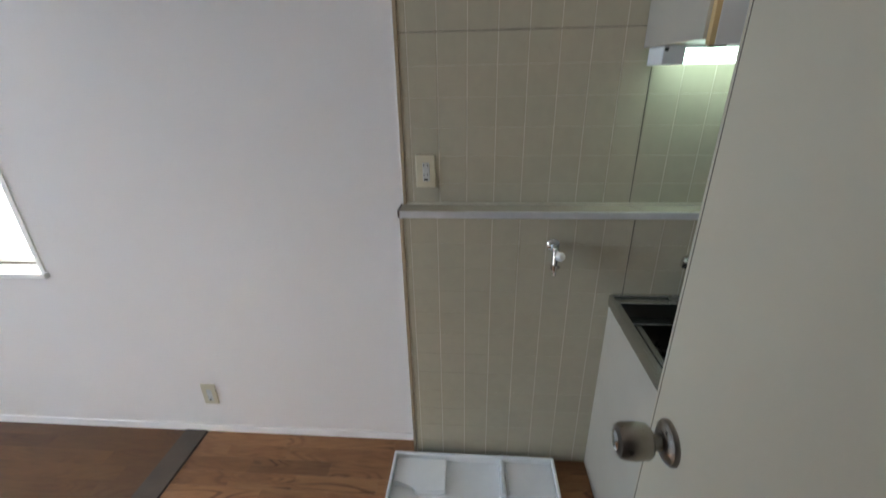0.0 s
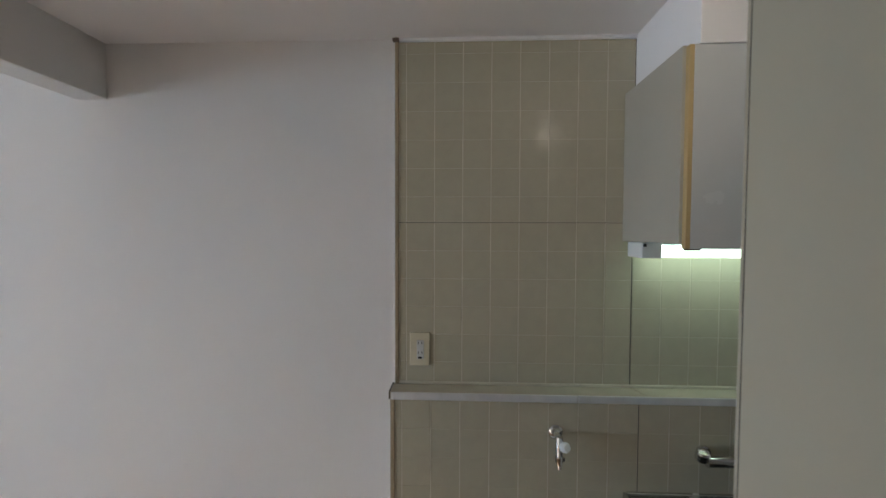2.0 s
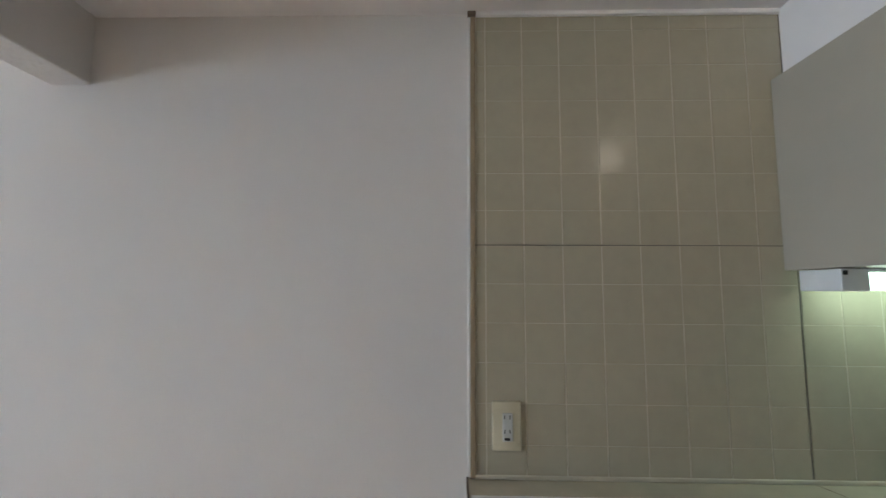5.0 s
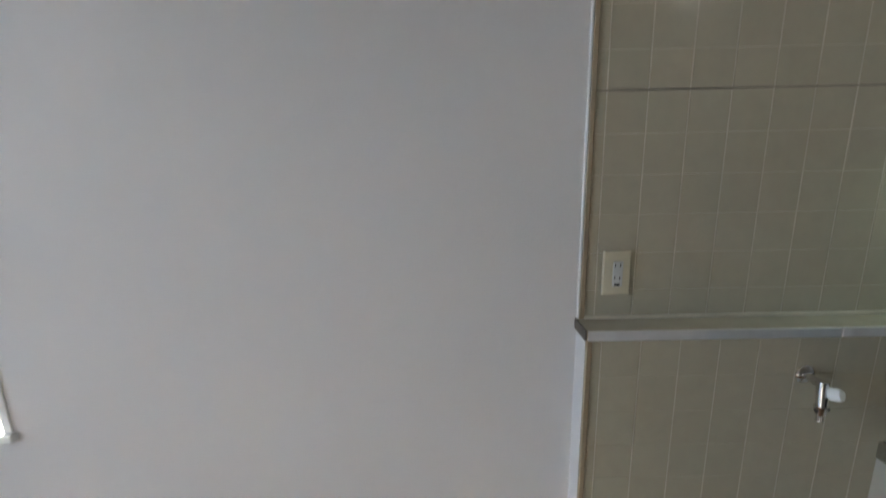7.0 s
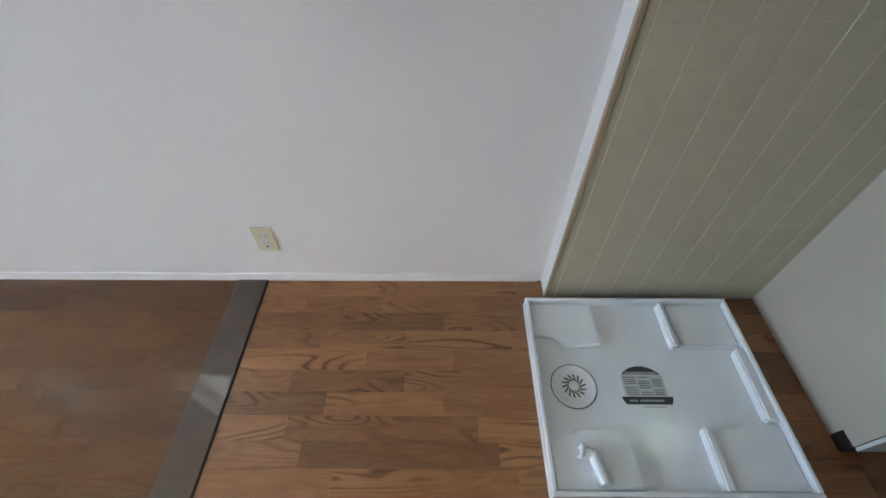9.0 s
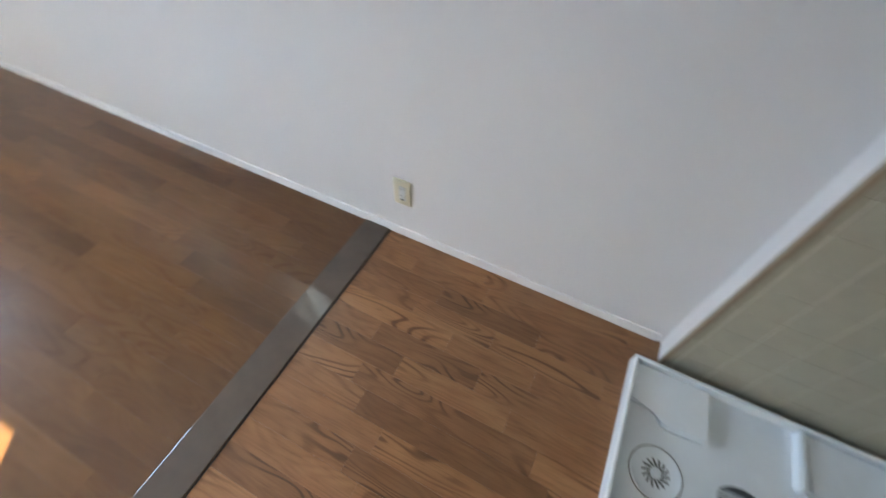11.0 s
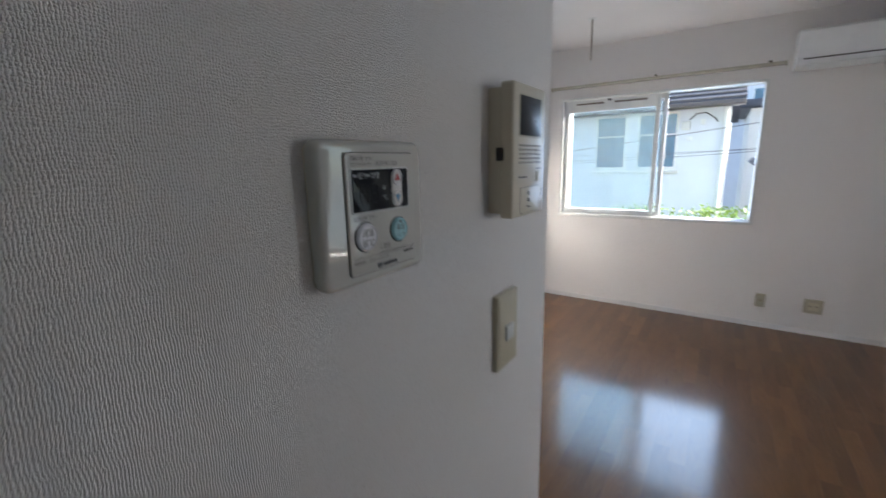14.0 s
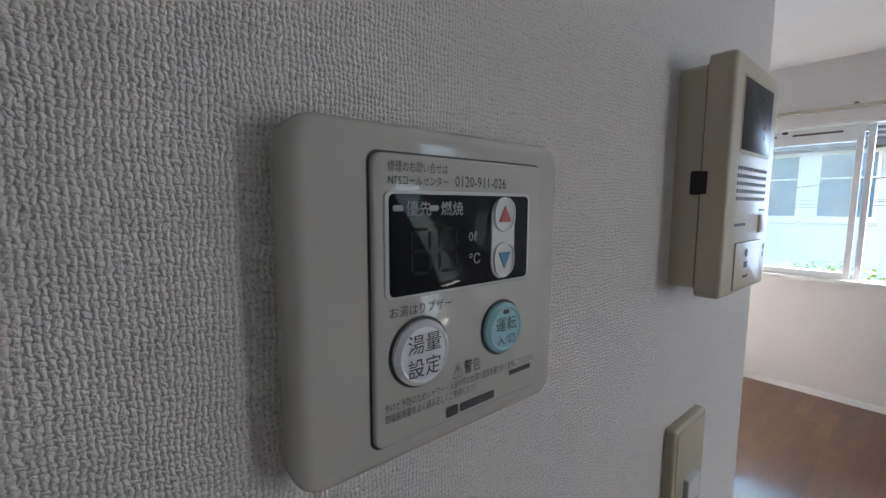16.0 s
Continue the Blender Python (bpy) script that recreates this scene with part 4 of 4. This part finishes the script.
# ---- intercom ----
def intercom():
    root = thing("intercom", pose(-1.0435, PART_Y, 1.5015, 0, 0, 180), "beige wall intercom with dark screen and speaker grille", "intercom")
    w, h = 0.115, 0.178
    part("back_shell", plate(B(), 0, 0, w - 0.003, h - 0.012, 0.005, 0.0, -0.0185, 0.0008), M_PHONE, root, "beige rear shell", True)
    part("shell_seam", plate(B(), 0, 0, w - 0.004, h - 0.008, 0.005, -0.0184, -0.0196, 0.0), M_TRIMDARK, root, "dark seam between the shells")
    front = part("front_shell", plate(B(), 0, 0, w, h, 0.006, -0.0195, -0.0368, 0.004, 6, 4), M_PHONE, root, "beige front shell", True)
    part("cord_socket", box(B(), -w / 2 - 0.0006, -w / 2 + 0.004, -0.0240, -0.0120, -0.0115, 0.0060, 0.001, 1), M_DARK, root, "black side connector")
    F = -0.0368
    part("screen_frame", plate(B(), 0.0005, 0.0475, 0.078, 0.056, 0.002, F + 0.001, F - 0.0004, 0.0003), M_IVORYD, front, "moulded screen surround", True)
    part("screen", plate(B(), 0.0005, 0.0475, 0.0735, 0.0515, 0.001, F, F - 0.0008, 0.0002), M_SCREENG, front, "dark grey glass screen", True)
    for r in range(5):
        for c in range(13):
            x, z = -0.036 + c * 0.0060, 0.0085 - r * 0.0057
            part("grille_slot", box(B(), x - 0.0014, x + 0.0014, F - 0.0003, F + 0.0008, z - 0.0014, z + 0.0014), M_DARK, front)
    part("key", plate(B(), 0.0340, -0.0345, 0.0190, 0.0150, 0.001, F + 0.001, F - 0.0016, 0.0004), M_IVORY, front, "square ivory key", True)
    part("print_bar", box(B(), -0.037, -0.010, F - 0.0002, F, -0.0352, -0.0330), M_INKG, front)
    part("print_bar", box(B(), 0.026, 0.042, F - 0.0002, F, -0.0240, -0.0222), M_INKG, front)
    part("flap", plate(B(), 0.002, -0.0665, 0.066, 0.036, 0.001, F + 0.001, F - 0.0008, 0.0003), M_PHONE, front, "small beige cover flap", True)
    part("flap_seam", plate(B(), 0.002, -0.0665, 0.0672, 0.0372, 0.001, F + 0.001, F - 0.00025, 0.0), M_INKG, front)
    part("talk_mark", turned(B(), [(0.0034, 0.0008), (0.0034, 0.0011), (0.001, 0.0011)], pose(-0.004, F, -0.057, 90), 18), M_INK, front, "small dark round mark")
    part("print_bar", box(B(), -0.008, 0.000, F - 0.0010, F - 0.0008, -0.069, -0.064), M_INKG, front)
    part("print_bar", box(B(), -0.010, 0.004, F - 0.0010, F - 0.0008, -0.077, -0.075), M_INKG, front)
    for z in (-0.055, -0.062):
        part("microphone_hole", box(B(), 0.0460, 0.0485, F - 0.0002, F + 0.001, z - 0.0022, z + 0.0022), M_DARK, front)


M_SCREENG = plain("screen_grey", (0.030, 0.030, 0.034), 0.30, scale=20)
M_SCREENG.node_tree.nodes["Principled BSDF"].inputs["Specular IOR Level"].default_value = 0.05
intercom()

sw = thing("light_switch", pose(-1.038, PART_Y, 1.231, 0, 0, 180), "aged ivory wall switch plate with grey rocker", "switch")
part("plate", plate(B(), 0, 0, 0.071, 0.122, 0.003, 0.0, -0.0085, 0.0025), M_IVORYD, sw, "aged ivory plate", True)
part("plate_seam", plate(B(), 0, 0, 0.0625, 0.1135, 0.001, -0.008, -0.00865, 0.0), M_TRIM, sw, "fine seam")
part("cover", plate(B(), 0, 0, 0.0613, 0.1123, 0.001, -0.008, -0.0093, 0.0006), M_IVORYD, sw, "ivory cover", True)
rock = B()
plate(rock, 0.001, -0.004, 0.026, 0.024, 0.001, -0.009, -0.0135, 0.001)
part("rocker", rock, M_INSERT, sw, "small grey rocker key", True)

# ---- main room fittings ----
hook = thing("curtain_hook", pose(-4.09, 0.0, 1.364), "small white curtain tieback hook on the wall", "hook")
part("rose", turned(B(), [(0.012, 0.0), (0.012, 0.003), (0.006, 0.005)], pose(0, 0, 0, 90), 18), M_SASH, hook, "", True)
bm = B()
rod(bm, (0, -0.004, 0), (0, -0.030, 0.0), 0.003, segs=10)
rod(bm, (0, -0.030, 0), (0, -0.032, 0.018), 0.003, segs=10)
part("prong", bm, M_SASH, hook, "", True)

stay = thing("rail_bracket", pose(-1.575, 0.0, 2.142), "small dark curtain rail bracket above the narrow window", "bracket")
bm = B()
box(bm, -0.014, 0.014, -0.004, 0, -0.018, 0.018, 0.001, 1)
rod(bm, (0, -0.004, 0), (0, -0.045, 0.0), 0.006, segs=12)
part("arm", bm, M_TRIMDARK, stay, "dark metal arm", True)

rail = thing("curtain_rail", pose(WEST, -1.80, 2.188, 0, 0, 90), "thin cream curtain rail above the sliding window", "curtain rail")
part("track", box(B(), -0.93, 0.93, -0.066, -0.036, -0.012, 0.014, 0.004, 2), M_LEDGE, rail, "cream metal track")
for x in (-0.90, -0.30, 0.35, 0.90):
    part("bracket", box(B(), x - 0.010, x + 0.010, -0.0665, 0.0, 0.0142, 0.021, 0.001, 1), M_ALU, rail, "metal bracket")
for x in (-0.932, 0.932):
    part("end_stop", box(B(), x - 0.006, x + 0.006, -0.069, -0.033, -0.019, 0.017, 0.004, 2), M_LEDGE, rail, "cream end stop")
for x in (0.02, 0.83):
    part("runner", box(B(), x - 0.012, x + 0.012, -0.058, -0.046, 0.0142, 0.030, 0.003, 1), M_TRIMDARK, rail, "small dark runner clip")


def air_conditioner():
    root = thing("air_conditioner", pose(WEST, -0.425, 2.12, 0, 0, 90), "white split air conditioner on the wall", "air conditioner")
    w, h, d = 0.80, 0.262, 0.215
    bm = B()
    prof = [(0.0, 0.0), (-0.150, 0.0), (-0.200, 0.014), (-d, 0.046), (-d, h - 0.030), (-d + 0.020, h - 0.004), (-d + 0.040, h), (0.0, h)]
    a = [bm.verts.new((-w / 2, y, z)) for y, z in prof]
    b = [bm.verts.new((w / 2, y, z)) for y, z in prof]
    k = len(prof)
    for i in range(k):
        bm.faces.new((a[i], a[(i + 1) % k], b[(i + 1) % k], b[i]))
    bm.faces.new(a[::-1])
    bm.faces.new(b)
    part("casing", bm, M_WHITEP, root, "white plastic casing")
    part("front_panel", box(B(), -w / 2 + 0.006, w / 2 - 0.006, -d - 0.006, -d, 0.060, h - 0.022, 0.003, 2), M_WHITEP, root, "smooth white front panel")
    bm = box(B(), -w / 2 + 0.045, w / 2 - 0.045, -0.004, 0.004, -0.040, 0.040, 0.002, 1)
    bm.transform(Matrix.Translation((0, -0.178, 0.002)) @ Matrix.Rotation(radians(74), 4, "X"))
    part("louvre", bm, M_SASH, root, "white air louvre")
    part("outlet_gap", box(B(), -w / 2 + 0.04, w / 2 - 0.04, -d - 0.001, -d + 0.012, 0.048, 0.0565), M_DARK, root, "dark outlet slot")
    duct = B()
    rod(duct, (0.402, -0.05, 0.05), (0.412, -0.045, 0.01), 0.018, segs=14)
    rod(duct, (0.412, -0.045, 0.01), (0.410, -0.02, -0.05), 0.016, segs=14)
    part("pipe", duct, M_IVORYD, root, "wrapped refrigerant pipe", True)


air_conditioner()
sleeve = thing("power_socket", pose(WEST, -0.060, 1.95, 0, 0, 90), "beige air conditioner power socket below the unit", "outlet")
part("plate", plate(B(), 0, 0, 0.072, 0.120, 0.004, 0.0, -0.0085, 0.0035), M_IVORYD, sleeve, "", True)
part("plug", box(B(), -0.017, 0.017, -0.040, -0.0086, -0.028, 0.012, 0.006, 3), M_IVORYD, sleeve, "beige plug", True)

pole = thing("laundry_pole_hanger", pose(-4.06, -2.16, MAIN_H), "slim metal laundry pole hanger on the ceiling", "hanger")
part("ceiling_plate", turned(B(), [(0.036, -0.004), (0.036, -0.001), (0.034, 0.0)]), M_WHITEP, pole, "white round plate", True)
part("rod", rod(B(), (0, 0, -0.004), (0, 0, -0.30), 0.006, segs=12), M_NICKEL, pole, "thin grey metal rod", True)
part("tip", rod(B(), (0, 0, -0.30), (0, 0, -0.322), 0.009, segs=12), M_WHITEP, pole, "white tip", True)

# ---- floors ----
structure("floor_slab", box(B(), WEST - 0.14, EAST + 0.14, SOUTH - 0.14, 0.14, -0.20, -0.009), M_UNDER, "dark underlay seen in the joints between boards", "floor")
thr = structure("threshold", box(B(), -1.214, -1.096, PART_Y, -0.0, -0.009, 0.007, 0.003, 2), M_STRIP, "dark glossy brown threshold strip between the rooms", "threshold")
part("threshold_gap", box(B(), -1.0958, -1.0915, PART_Y, -0.0, -0.009, -0.001), M_DARK, thr, "dark joint line")

plank_cache = {}


def plank_mesh(length, width, material):
    key = (round(length, 2), round(width, 4), material.name)
    if key not in plank_cache:
        bm = B()
        g = 0.0001
        box(bm, g, key[0] - g, g, width - g, -0.009, 0.0)
        if material is M_WOODK:
            top = [e for e in bm.edges if all(abs(v.co.z) < 1e-6 for v in e.verts)]
            bmesh.ops.bevel(bm, geom=top, offset=0.0004, segments=1, affect="EDGES")
        me = finish(bm)
        me.materials.append(material)
        plank_cache[key] = me
    return plank_cache[key]


def boards(parent, x0, x1, y0, y1, width, lengths, material, rng):
    y = y1
    while y > y0 + 0.01:
        wd = min(width, y - y0)
        x = x0
        first = True
        while x < x1 - 0.005:
            ln = rng.choice(lengths) * (rng.uniform(0.3, 1.0) if first else 1.0)
            ln = round(ln, 2)
            first = False
            if x1 - x - ln < 0.12:
                ln = math.floor((x1 - x) * 100 + 0.5) / 100
            ob = new("plank", plank_mesh(ln, wd, material))
            ob.parent = parent
            ob.location = (x, y - wd, 0)
            x += ln
        y -= wd


rng = random.Random(7)
floor_k = thing("floor_kitchen", pose(0, 0, 0), "reddish-brown varnished oak strip floor of the kitchen", "floor")
floor_k["kind"] = "structure"
boards(floor_k, -1.091, 0.83, ENTRY - 0.12, 0.0, 0.0757, (0.30, 0.38, 0.46, 0.54, 0.60), M_WOODK, rng)
part("floor_rest", box(B(), 0.83, EAST, SOUTH, 0, -0.0089, 0.0), M_WOODK, floor_k)
part("floor_rest", box(B(), PART_X1, 0.83, SOUTH, ENTRY - 0.12, -0.0089, 0.0), M_WOODK, floor_k)
floor_m = thing("floor_main", pose(0, 0, 0), "dark brown glossy oak strip floor of the main room", "floor")
floor_m["kind"] = "structure"
boards(floor_m, WEST, -1.214, SOUTH, 0.0, 0.0757, (0.48, 0.60, 0.75, 0.90), M_WOODM, rng)

# ---- wall tiles ----
tile_cache = {}


def tiles(parent, xs, zs, y, gz=0.0007):
    for a, b in zip(xs, xs[1:]):
        for c, d in zip(zs, zs[1:]):
            key = (round(b - a, 4), round(d - c, 4), gz)
            if key not in tile_cache:
                bm = B()
                gx = 0.0015
                box(bm, gx, key[0] - gx, -0.0014, 0.0, gz, key[1] - gz)
                front = [e for e in bm.edges if all(v.co.y < -0.001 for v in e.verts)]
                bmesh.ops.bevel(bm, geom=front, offset=0.0004, segments=1, affect="EDGES")
                me = finish(bm)
                me.materials.append(M_TILE)
                tile_cache[key] = me
            ob = new("tile", tile_cache[key])
            ob.parent = parent
            ob.location = (a, y, c)


def even(a, b, start, step):
    out = [a]
    v = start
    while v < b - 0.012:
        if v > a + 0.012:
            out.append(v)
        v += step
    return out + [b]


def panel(name, x0, x1, z0, z1, y, xs, zs, label, gz=0.0007):
    ob = structure(name, box(B(), x0, x1, y, y + 0.0045, z0, z1), M_GROUT, label, "tile panel")
    tiles(ob, xs, zs, y + 0.0004, gz)
    return ob


TOPZ = 2.437
panel("tile_panel_1", 0.011, 0.8305, 1.8065, TOPZ, -0.0045, even(0.011, 0.8305, 0.038, 0.1), even(1.8065, TOPZ, 1.896, 0.1), "upper beige tiled kitchen panel")
panel("tile_panel_2", 0.011, 0.8305, 1.2225, 1.8035, -0.0045, even(0.011, 0.8305, 0.038, 0.1), even(1.2225, 1.8035, 1.304, 0.1), "beige tiled kitchen panel above the ledge")
panel("tile_panel_3", 0.8335, 1.95, 1.2225, 1.80, -0.0045, even(0.8335, 1.95, 0.934, 0.1), even(1.2225, 1.80, 1.304, 0.1), "beige tiled splashback behind the strip light")
panel("tile_panel_4", 0.008, 0.8305, 0.0, 1.1955, -0.0825, even(0.008, 0.8305, 0.032, 0.1), even(0.0, 1.1955, 0.095, 0.1), "lower beige tiled kitchen panel", 0.0004)
panel("tile_panel_5", 0.8335, 1.95, 0.80, 1.1955, -0.0825, even(0.8335, 1.95, 0.934, 0.1), even(0.80, 1.1955, 0.895, 0.1), "beige tiled splashback behind the sink", 0.0004)
bm = B()
box(bm, 0.0112, 0.8295, -0.0058, 0.0, 1.8036, 1.8064)
box(bm, 0.8302, 0.8338, -0.0058, 0.0, 1.2340, 2.437)
box(bm, 0.8302, 0.8338, -0.0838, -0.079, 0.0, 1.1955)
structure("trim_joint", bm, M_JOINT, "thin dark joint strips between the tile panels", "trim")

# ---- outside ----
structure("ground", box(B(), -400, 400, -400, 400, -3.3, -3.1), M_GROUND, "grey asphalt ground below the windows", "ground")


def neighbour_house():
    X = -9.7
    root = thing("neighbour_house", pose(X, 0, -3.1), "white rendered neighbouring house with dark roof", "house")
    Z = 3.1
    part("wall", box(B(), -5.0, 0.0, -8.5, -1.17, 0, 2.36 + Z), M_HOUSE, root, "white rendered wall")
    bm = B()
    y0, y1, e0, e1 = -8.9, -0.98, 2.40 + Z, 3.55 + Z
    pts = [(0.40, e0), (0.40, e0 + 0.05), (-2.5, e1), (-5.4, e0 + 0.05), (-5.4, e0), (-2.5, e1 - 0.06)]
    a = [bm.verts.new((x, y0, z)) for x, z in pts]
    b = [bm.verts.new((x, y1, z)) for x, z in pts]
    for i in range(6):
        bm.faces.new((a[i], a[(i + 1) % 6], b[(i + 1) % 6], b[i]))
    bm.faces.new(a[::-1])
    bm.faces.new(b)
    roof = part("roof", bm, M_ROOF, root, "dark slate roof")
    slope = math.atan2(e1 - e0 - 0.05, 2.9)
    for i in range(9):
        x, z = 0.38 - 0.30 * i, e0 + 0.056 + 0.30 * i * math.tan(slope)
        part("batten", box(B(), x - 0.02, x + 0.02, y0, y1, z, z + 0.03), M_FASCIA, roof)
    part("gutter", box(B(), 0.38, 0.48, y0, y1, 2.345 + Z, 2.425 + Z, 0.02, 2), M_FASCIA, root, "dark brown gutter")
    part("soffit", box(B(), 0.0, 0.38, y0, y1, 2.36 + Z, 2.40 + Z), M_FASCIA, root, "brown soffit")
    for yy0, yy1, z0, z1 in ((-3.50, -2.88, 1.24, 2.34), (-2.70, -1.97, 1.24, 2.34), (-6.6, -5.7, 1.1, 2.2)):
        win = part("window", box(B(), -0.02, 0.03, yy0, yy1, z0 + Z, z1 + Z, 0.005, 1), M_SASH, root, "white window frame")
        part("pane", box(B(), 0.0301, 0.034, yy0 + 0.06, yy1 - 0.04, z0 + 0.07 + Z, z1 - 0.05 + Z), M_PANE, win, "blue reflecting pane")
        part("bar", box(B(), 0.034, 0.045, yy0 + 0.06, yy1 - 0.04, (z0 + z1) / 2 + 0.12 + Z, (z0 + z1) / 2 + 0.14 + Z), M_SASH, win)
        part("sill", box(B(), 0.0, 0.07, yy0 - 0.06, yy1 + 0.05, z0 - 0.06 + Z, z0 - 0.001 + Z, 0.008, 1), M_HOUSE2, win, "pale window sill")
    part("corner_pipe", rod(B(), (0.05, -1.24, 0), (0.05, -1.24, 2.34 + Z), 0.035, segs=12), M_SASH, root, "white downpipe", True)
    vent = part("vent_hood", box(B(), 0.0, 0.09, -1.93, -1.78, 1.98 + Z, 2.14 + Z, 0.02, 2), M_HOUSE2, root, "pale vent hood")
    part("meter_box", box(B(), 0.0, 0.06, -1.84, -1.74, 1.78 + Z, 1.86 + Z, 0.01, 1), M_SASH, root, "small white box")
    part("meter_box", box(B(), 0.0, 0.06, -1.62, -1.55, 2.06 + Z, 2.16 + Z, 0.01, 1), M_SASH, root, "small white box")
    bm = B()
    pts = [(0.06, -1.80, 2.16), (0.07, -1.70, 2.26), (0.07, -1.55, 2.27), (0.07, -1.40, 2.16), (0.07, -1.36, 2.10)]
    for p, q in zip(pts, pts[1:]):
        rod(bm, (p[0], p[1], p[2] + Z), (q[0], q[1], q[2] + Z), 0.010, segs=8)
    part("service_cable", bm, M_WIRE, root, "looped service cable", True)


neighbour_house()


def far_house(x, y0, y1, top, label, mat):
    root = thing("far_house", pose(x, 0, -3.1), label, "house", "houses beyond")
    part("wall", box(B(), -4.0, 0.0, y0, y1, 0, top + 3.1), mat, root, "rendered wall")
    part("roof", box(B(), -4.4, 0.35, y0 - 0.3, y1 + 0.3, top + 3.1, top + 3.32, 0.05, 1), M_ROOF, root, "dark roof edge")
    win = part("window", box(B(), -0.01, 0.04, y0 + 0.5, y0 + 1.5, top + 1.6, top + 2.7), M_SASH, root, "white window frame")
    part("pane", box(B(), 0.0401, 0.045, y0 + 0.56, y0 + 1.44, top + 1.66, top + 2.64), M_PANE, win, "dark pane")


far_house(-15.0, -0.72, 3.4, 2.75, "pale rendered house with dark roof edge farther off", M_HOUSE2)
far_house(-19.0, -1.1, 5.0, 4.2, "white rendered house with dark roof farther off", M_HOUSE)
low = thing("shed_roof", pose(-13.2, -0.45, -3.1), "small brown tiled lean-to roof between houses", "roof")
bm = B()
box(bm, -0.5, 0.5, -0.30, 0.7, 4.18, 4.32, 0.01, 1)
bm.transform(Matrix.Translation((0, 0.1, 4.25)) @ Matrix.Rotation(radians(-38), 4, "X") @ Matrix.Translation((0, -0.1, -4.25)))
part("roof", bm, M_ROOF, low, "dark tiled slope")
part("wall", box(B(), -0.45, 0.45, 0.05, 0.55, 0, 3.80), M_HOUSE2, low, "pale wall")

# the building to the north: a pale wall in shade, lower than the sun's path
north = thing("north_house", pose(-2.0, 3.2, -3.1), "pale rendered house wall close beyond the narrow windows", "house")
part("wall", box(B(), -4.5, 6.0, 0, 4.0, 0, 4.55), M_HOUSE, north, "pale rendered wall")
part("coping", box(B(), -4.6, 6.1, -0.06, 4.06, 4.5501, 4.62, 0.01, 1), M_HOUSE2, north, "pale coping")

# overhead cables between the house wall and a pole
post = thing("utility_pole", pose(-9.0, 5.2, -3.1), "grey concrete utility pole carrying the cables", "utility pole")
part("shaft", rod(B(), (0, 0, 0), (0, 0, 7.5), 0.15, 0.10, segs=18), M_HOUSE2, post, "tapered concrete shaft", True)
for k, (za, zb, r, sag) in enumerate(((1.42, 2.72, 0.006, 0.02), (1.35, 1.98, 0.004, 0.05), (1.30, 1.94, 0.004, 0.06), (1.55, 1.72, 0.003, 0.05))):
    cable = thing("overhead_cable", pose(-9.0, 5.2, 0), "thin black overhead cable in front of the house", "cable", "overhead cables")
    bm = B()
    n = 16
    ends = (Vector((-0.70, -11.2 - 0.2 * k, za)), Vector((0.0, -0.08, zb)))
    pts = []
    for i in range(n + 1):
        f = i / n
        p = ends[0].lerp(ends[1], f)
        pts.append((p.x * (1 - f) ** 2, p.y, p.z - sag * math.sin(math.pi * f)))
    for p, q in zip(pts, pts[1:]):
        rod(bm, p, q, r, segs=6)
    part("wire", bm, M_WIRE, cable, "", True)


def shrub(x, y, top, seed):
    r = random.Random(seed)
    root = thing("shrub", pose(x, y, -3.1), "leafy green garden shrub seen over the window sill", "shrub", "shrubs below the window")
    bm = B()
    rod(bm, (0, 0, 0), (0.03, 0.02, top + 2.55), 0.05, 0.018, segs=8)
    tips = []
    for i in range(9):
        a, l = r.uniform(0, 6.28), r.uniform(0.18, 0.42)
        z0 = top + 3.1 - r.uniform(0.35, 1.1)
        tip = (l * math.cos(a), l * math.sin(a), z0 + r.uniform(0.2, 0.42))
        rod(bm, (0.02, 0.015, z0 - 0.2), tip, 0.014, 0.005, segs=6)
        tips.append(tip)
    part("stem", bm, M_TWIG, root, "thin brown branches")
    verts, faces = [], []
    for i in range(620):
        tx, ty, tz = r.choice(tips)
        c = Vector((tx + r.gauss(0, 0.12), ty + r.gauss(0, 0.15), min(tz + r.gauss(0, 0.11), top + 3.12 + r.uniform(-0.08, 0.03))))
        m = Euler((r.uniform(-0.9, 0.9), r.uniform(-0.9, 0.9), r.uniform(0, 6.28))).to_matrix()
        l, w = r.uniform(0.045, 0.085), r.uniform(0.016, 0.030)
        b = len(verts)
        for p in ((0, 0, 0), (l * 0.5, w, 0.008), (l, 0, -0.006), (l * 0.5, -w, 0.008)):
            verts.append(c + m @ Vector(p))
        faces += [(b, b + 1, b + 2), (b, b + 2, b + 3)]
    me = bpy.data.meshes.new("leaves")
    me.from_pydata(verts, [], faces)
    me.materials.append(M_LEAF)
    crown = new("crown", me)
    crown.parent = root
    crown["label"] = "dense small green leaves"


for i in range(7):
    shrub(-8.3 + 0.15 * (i % 2), -2.75 + 0.31 * i, 0.54 + 0.04 * ((i * 3) % 4) - (0.12 if i == 2 else 0), 20 + i)
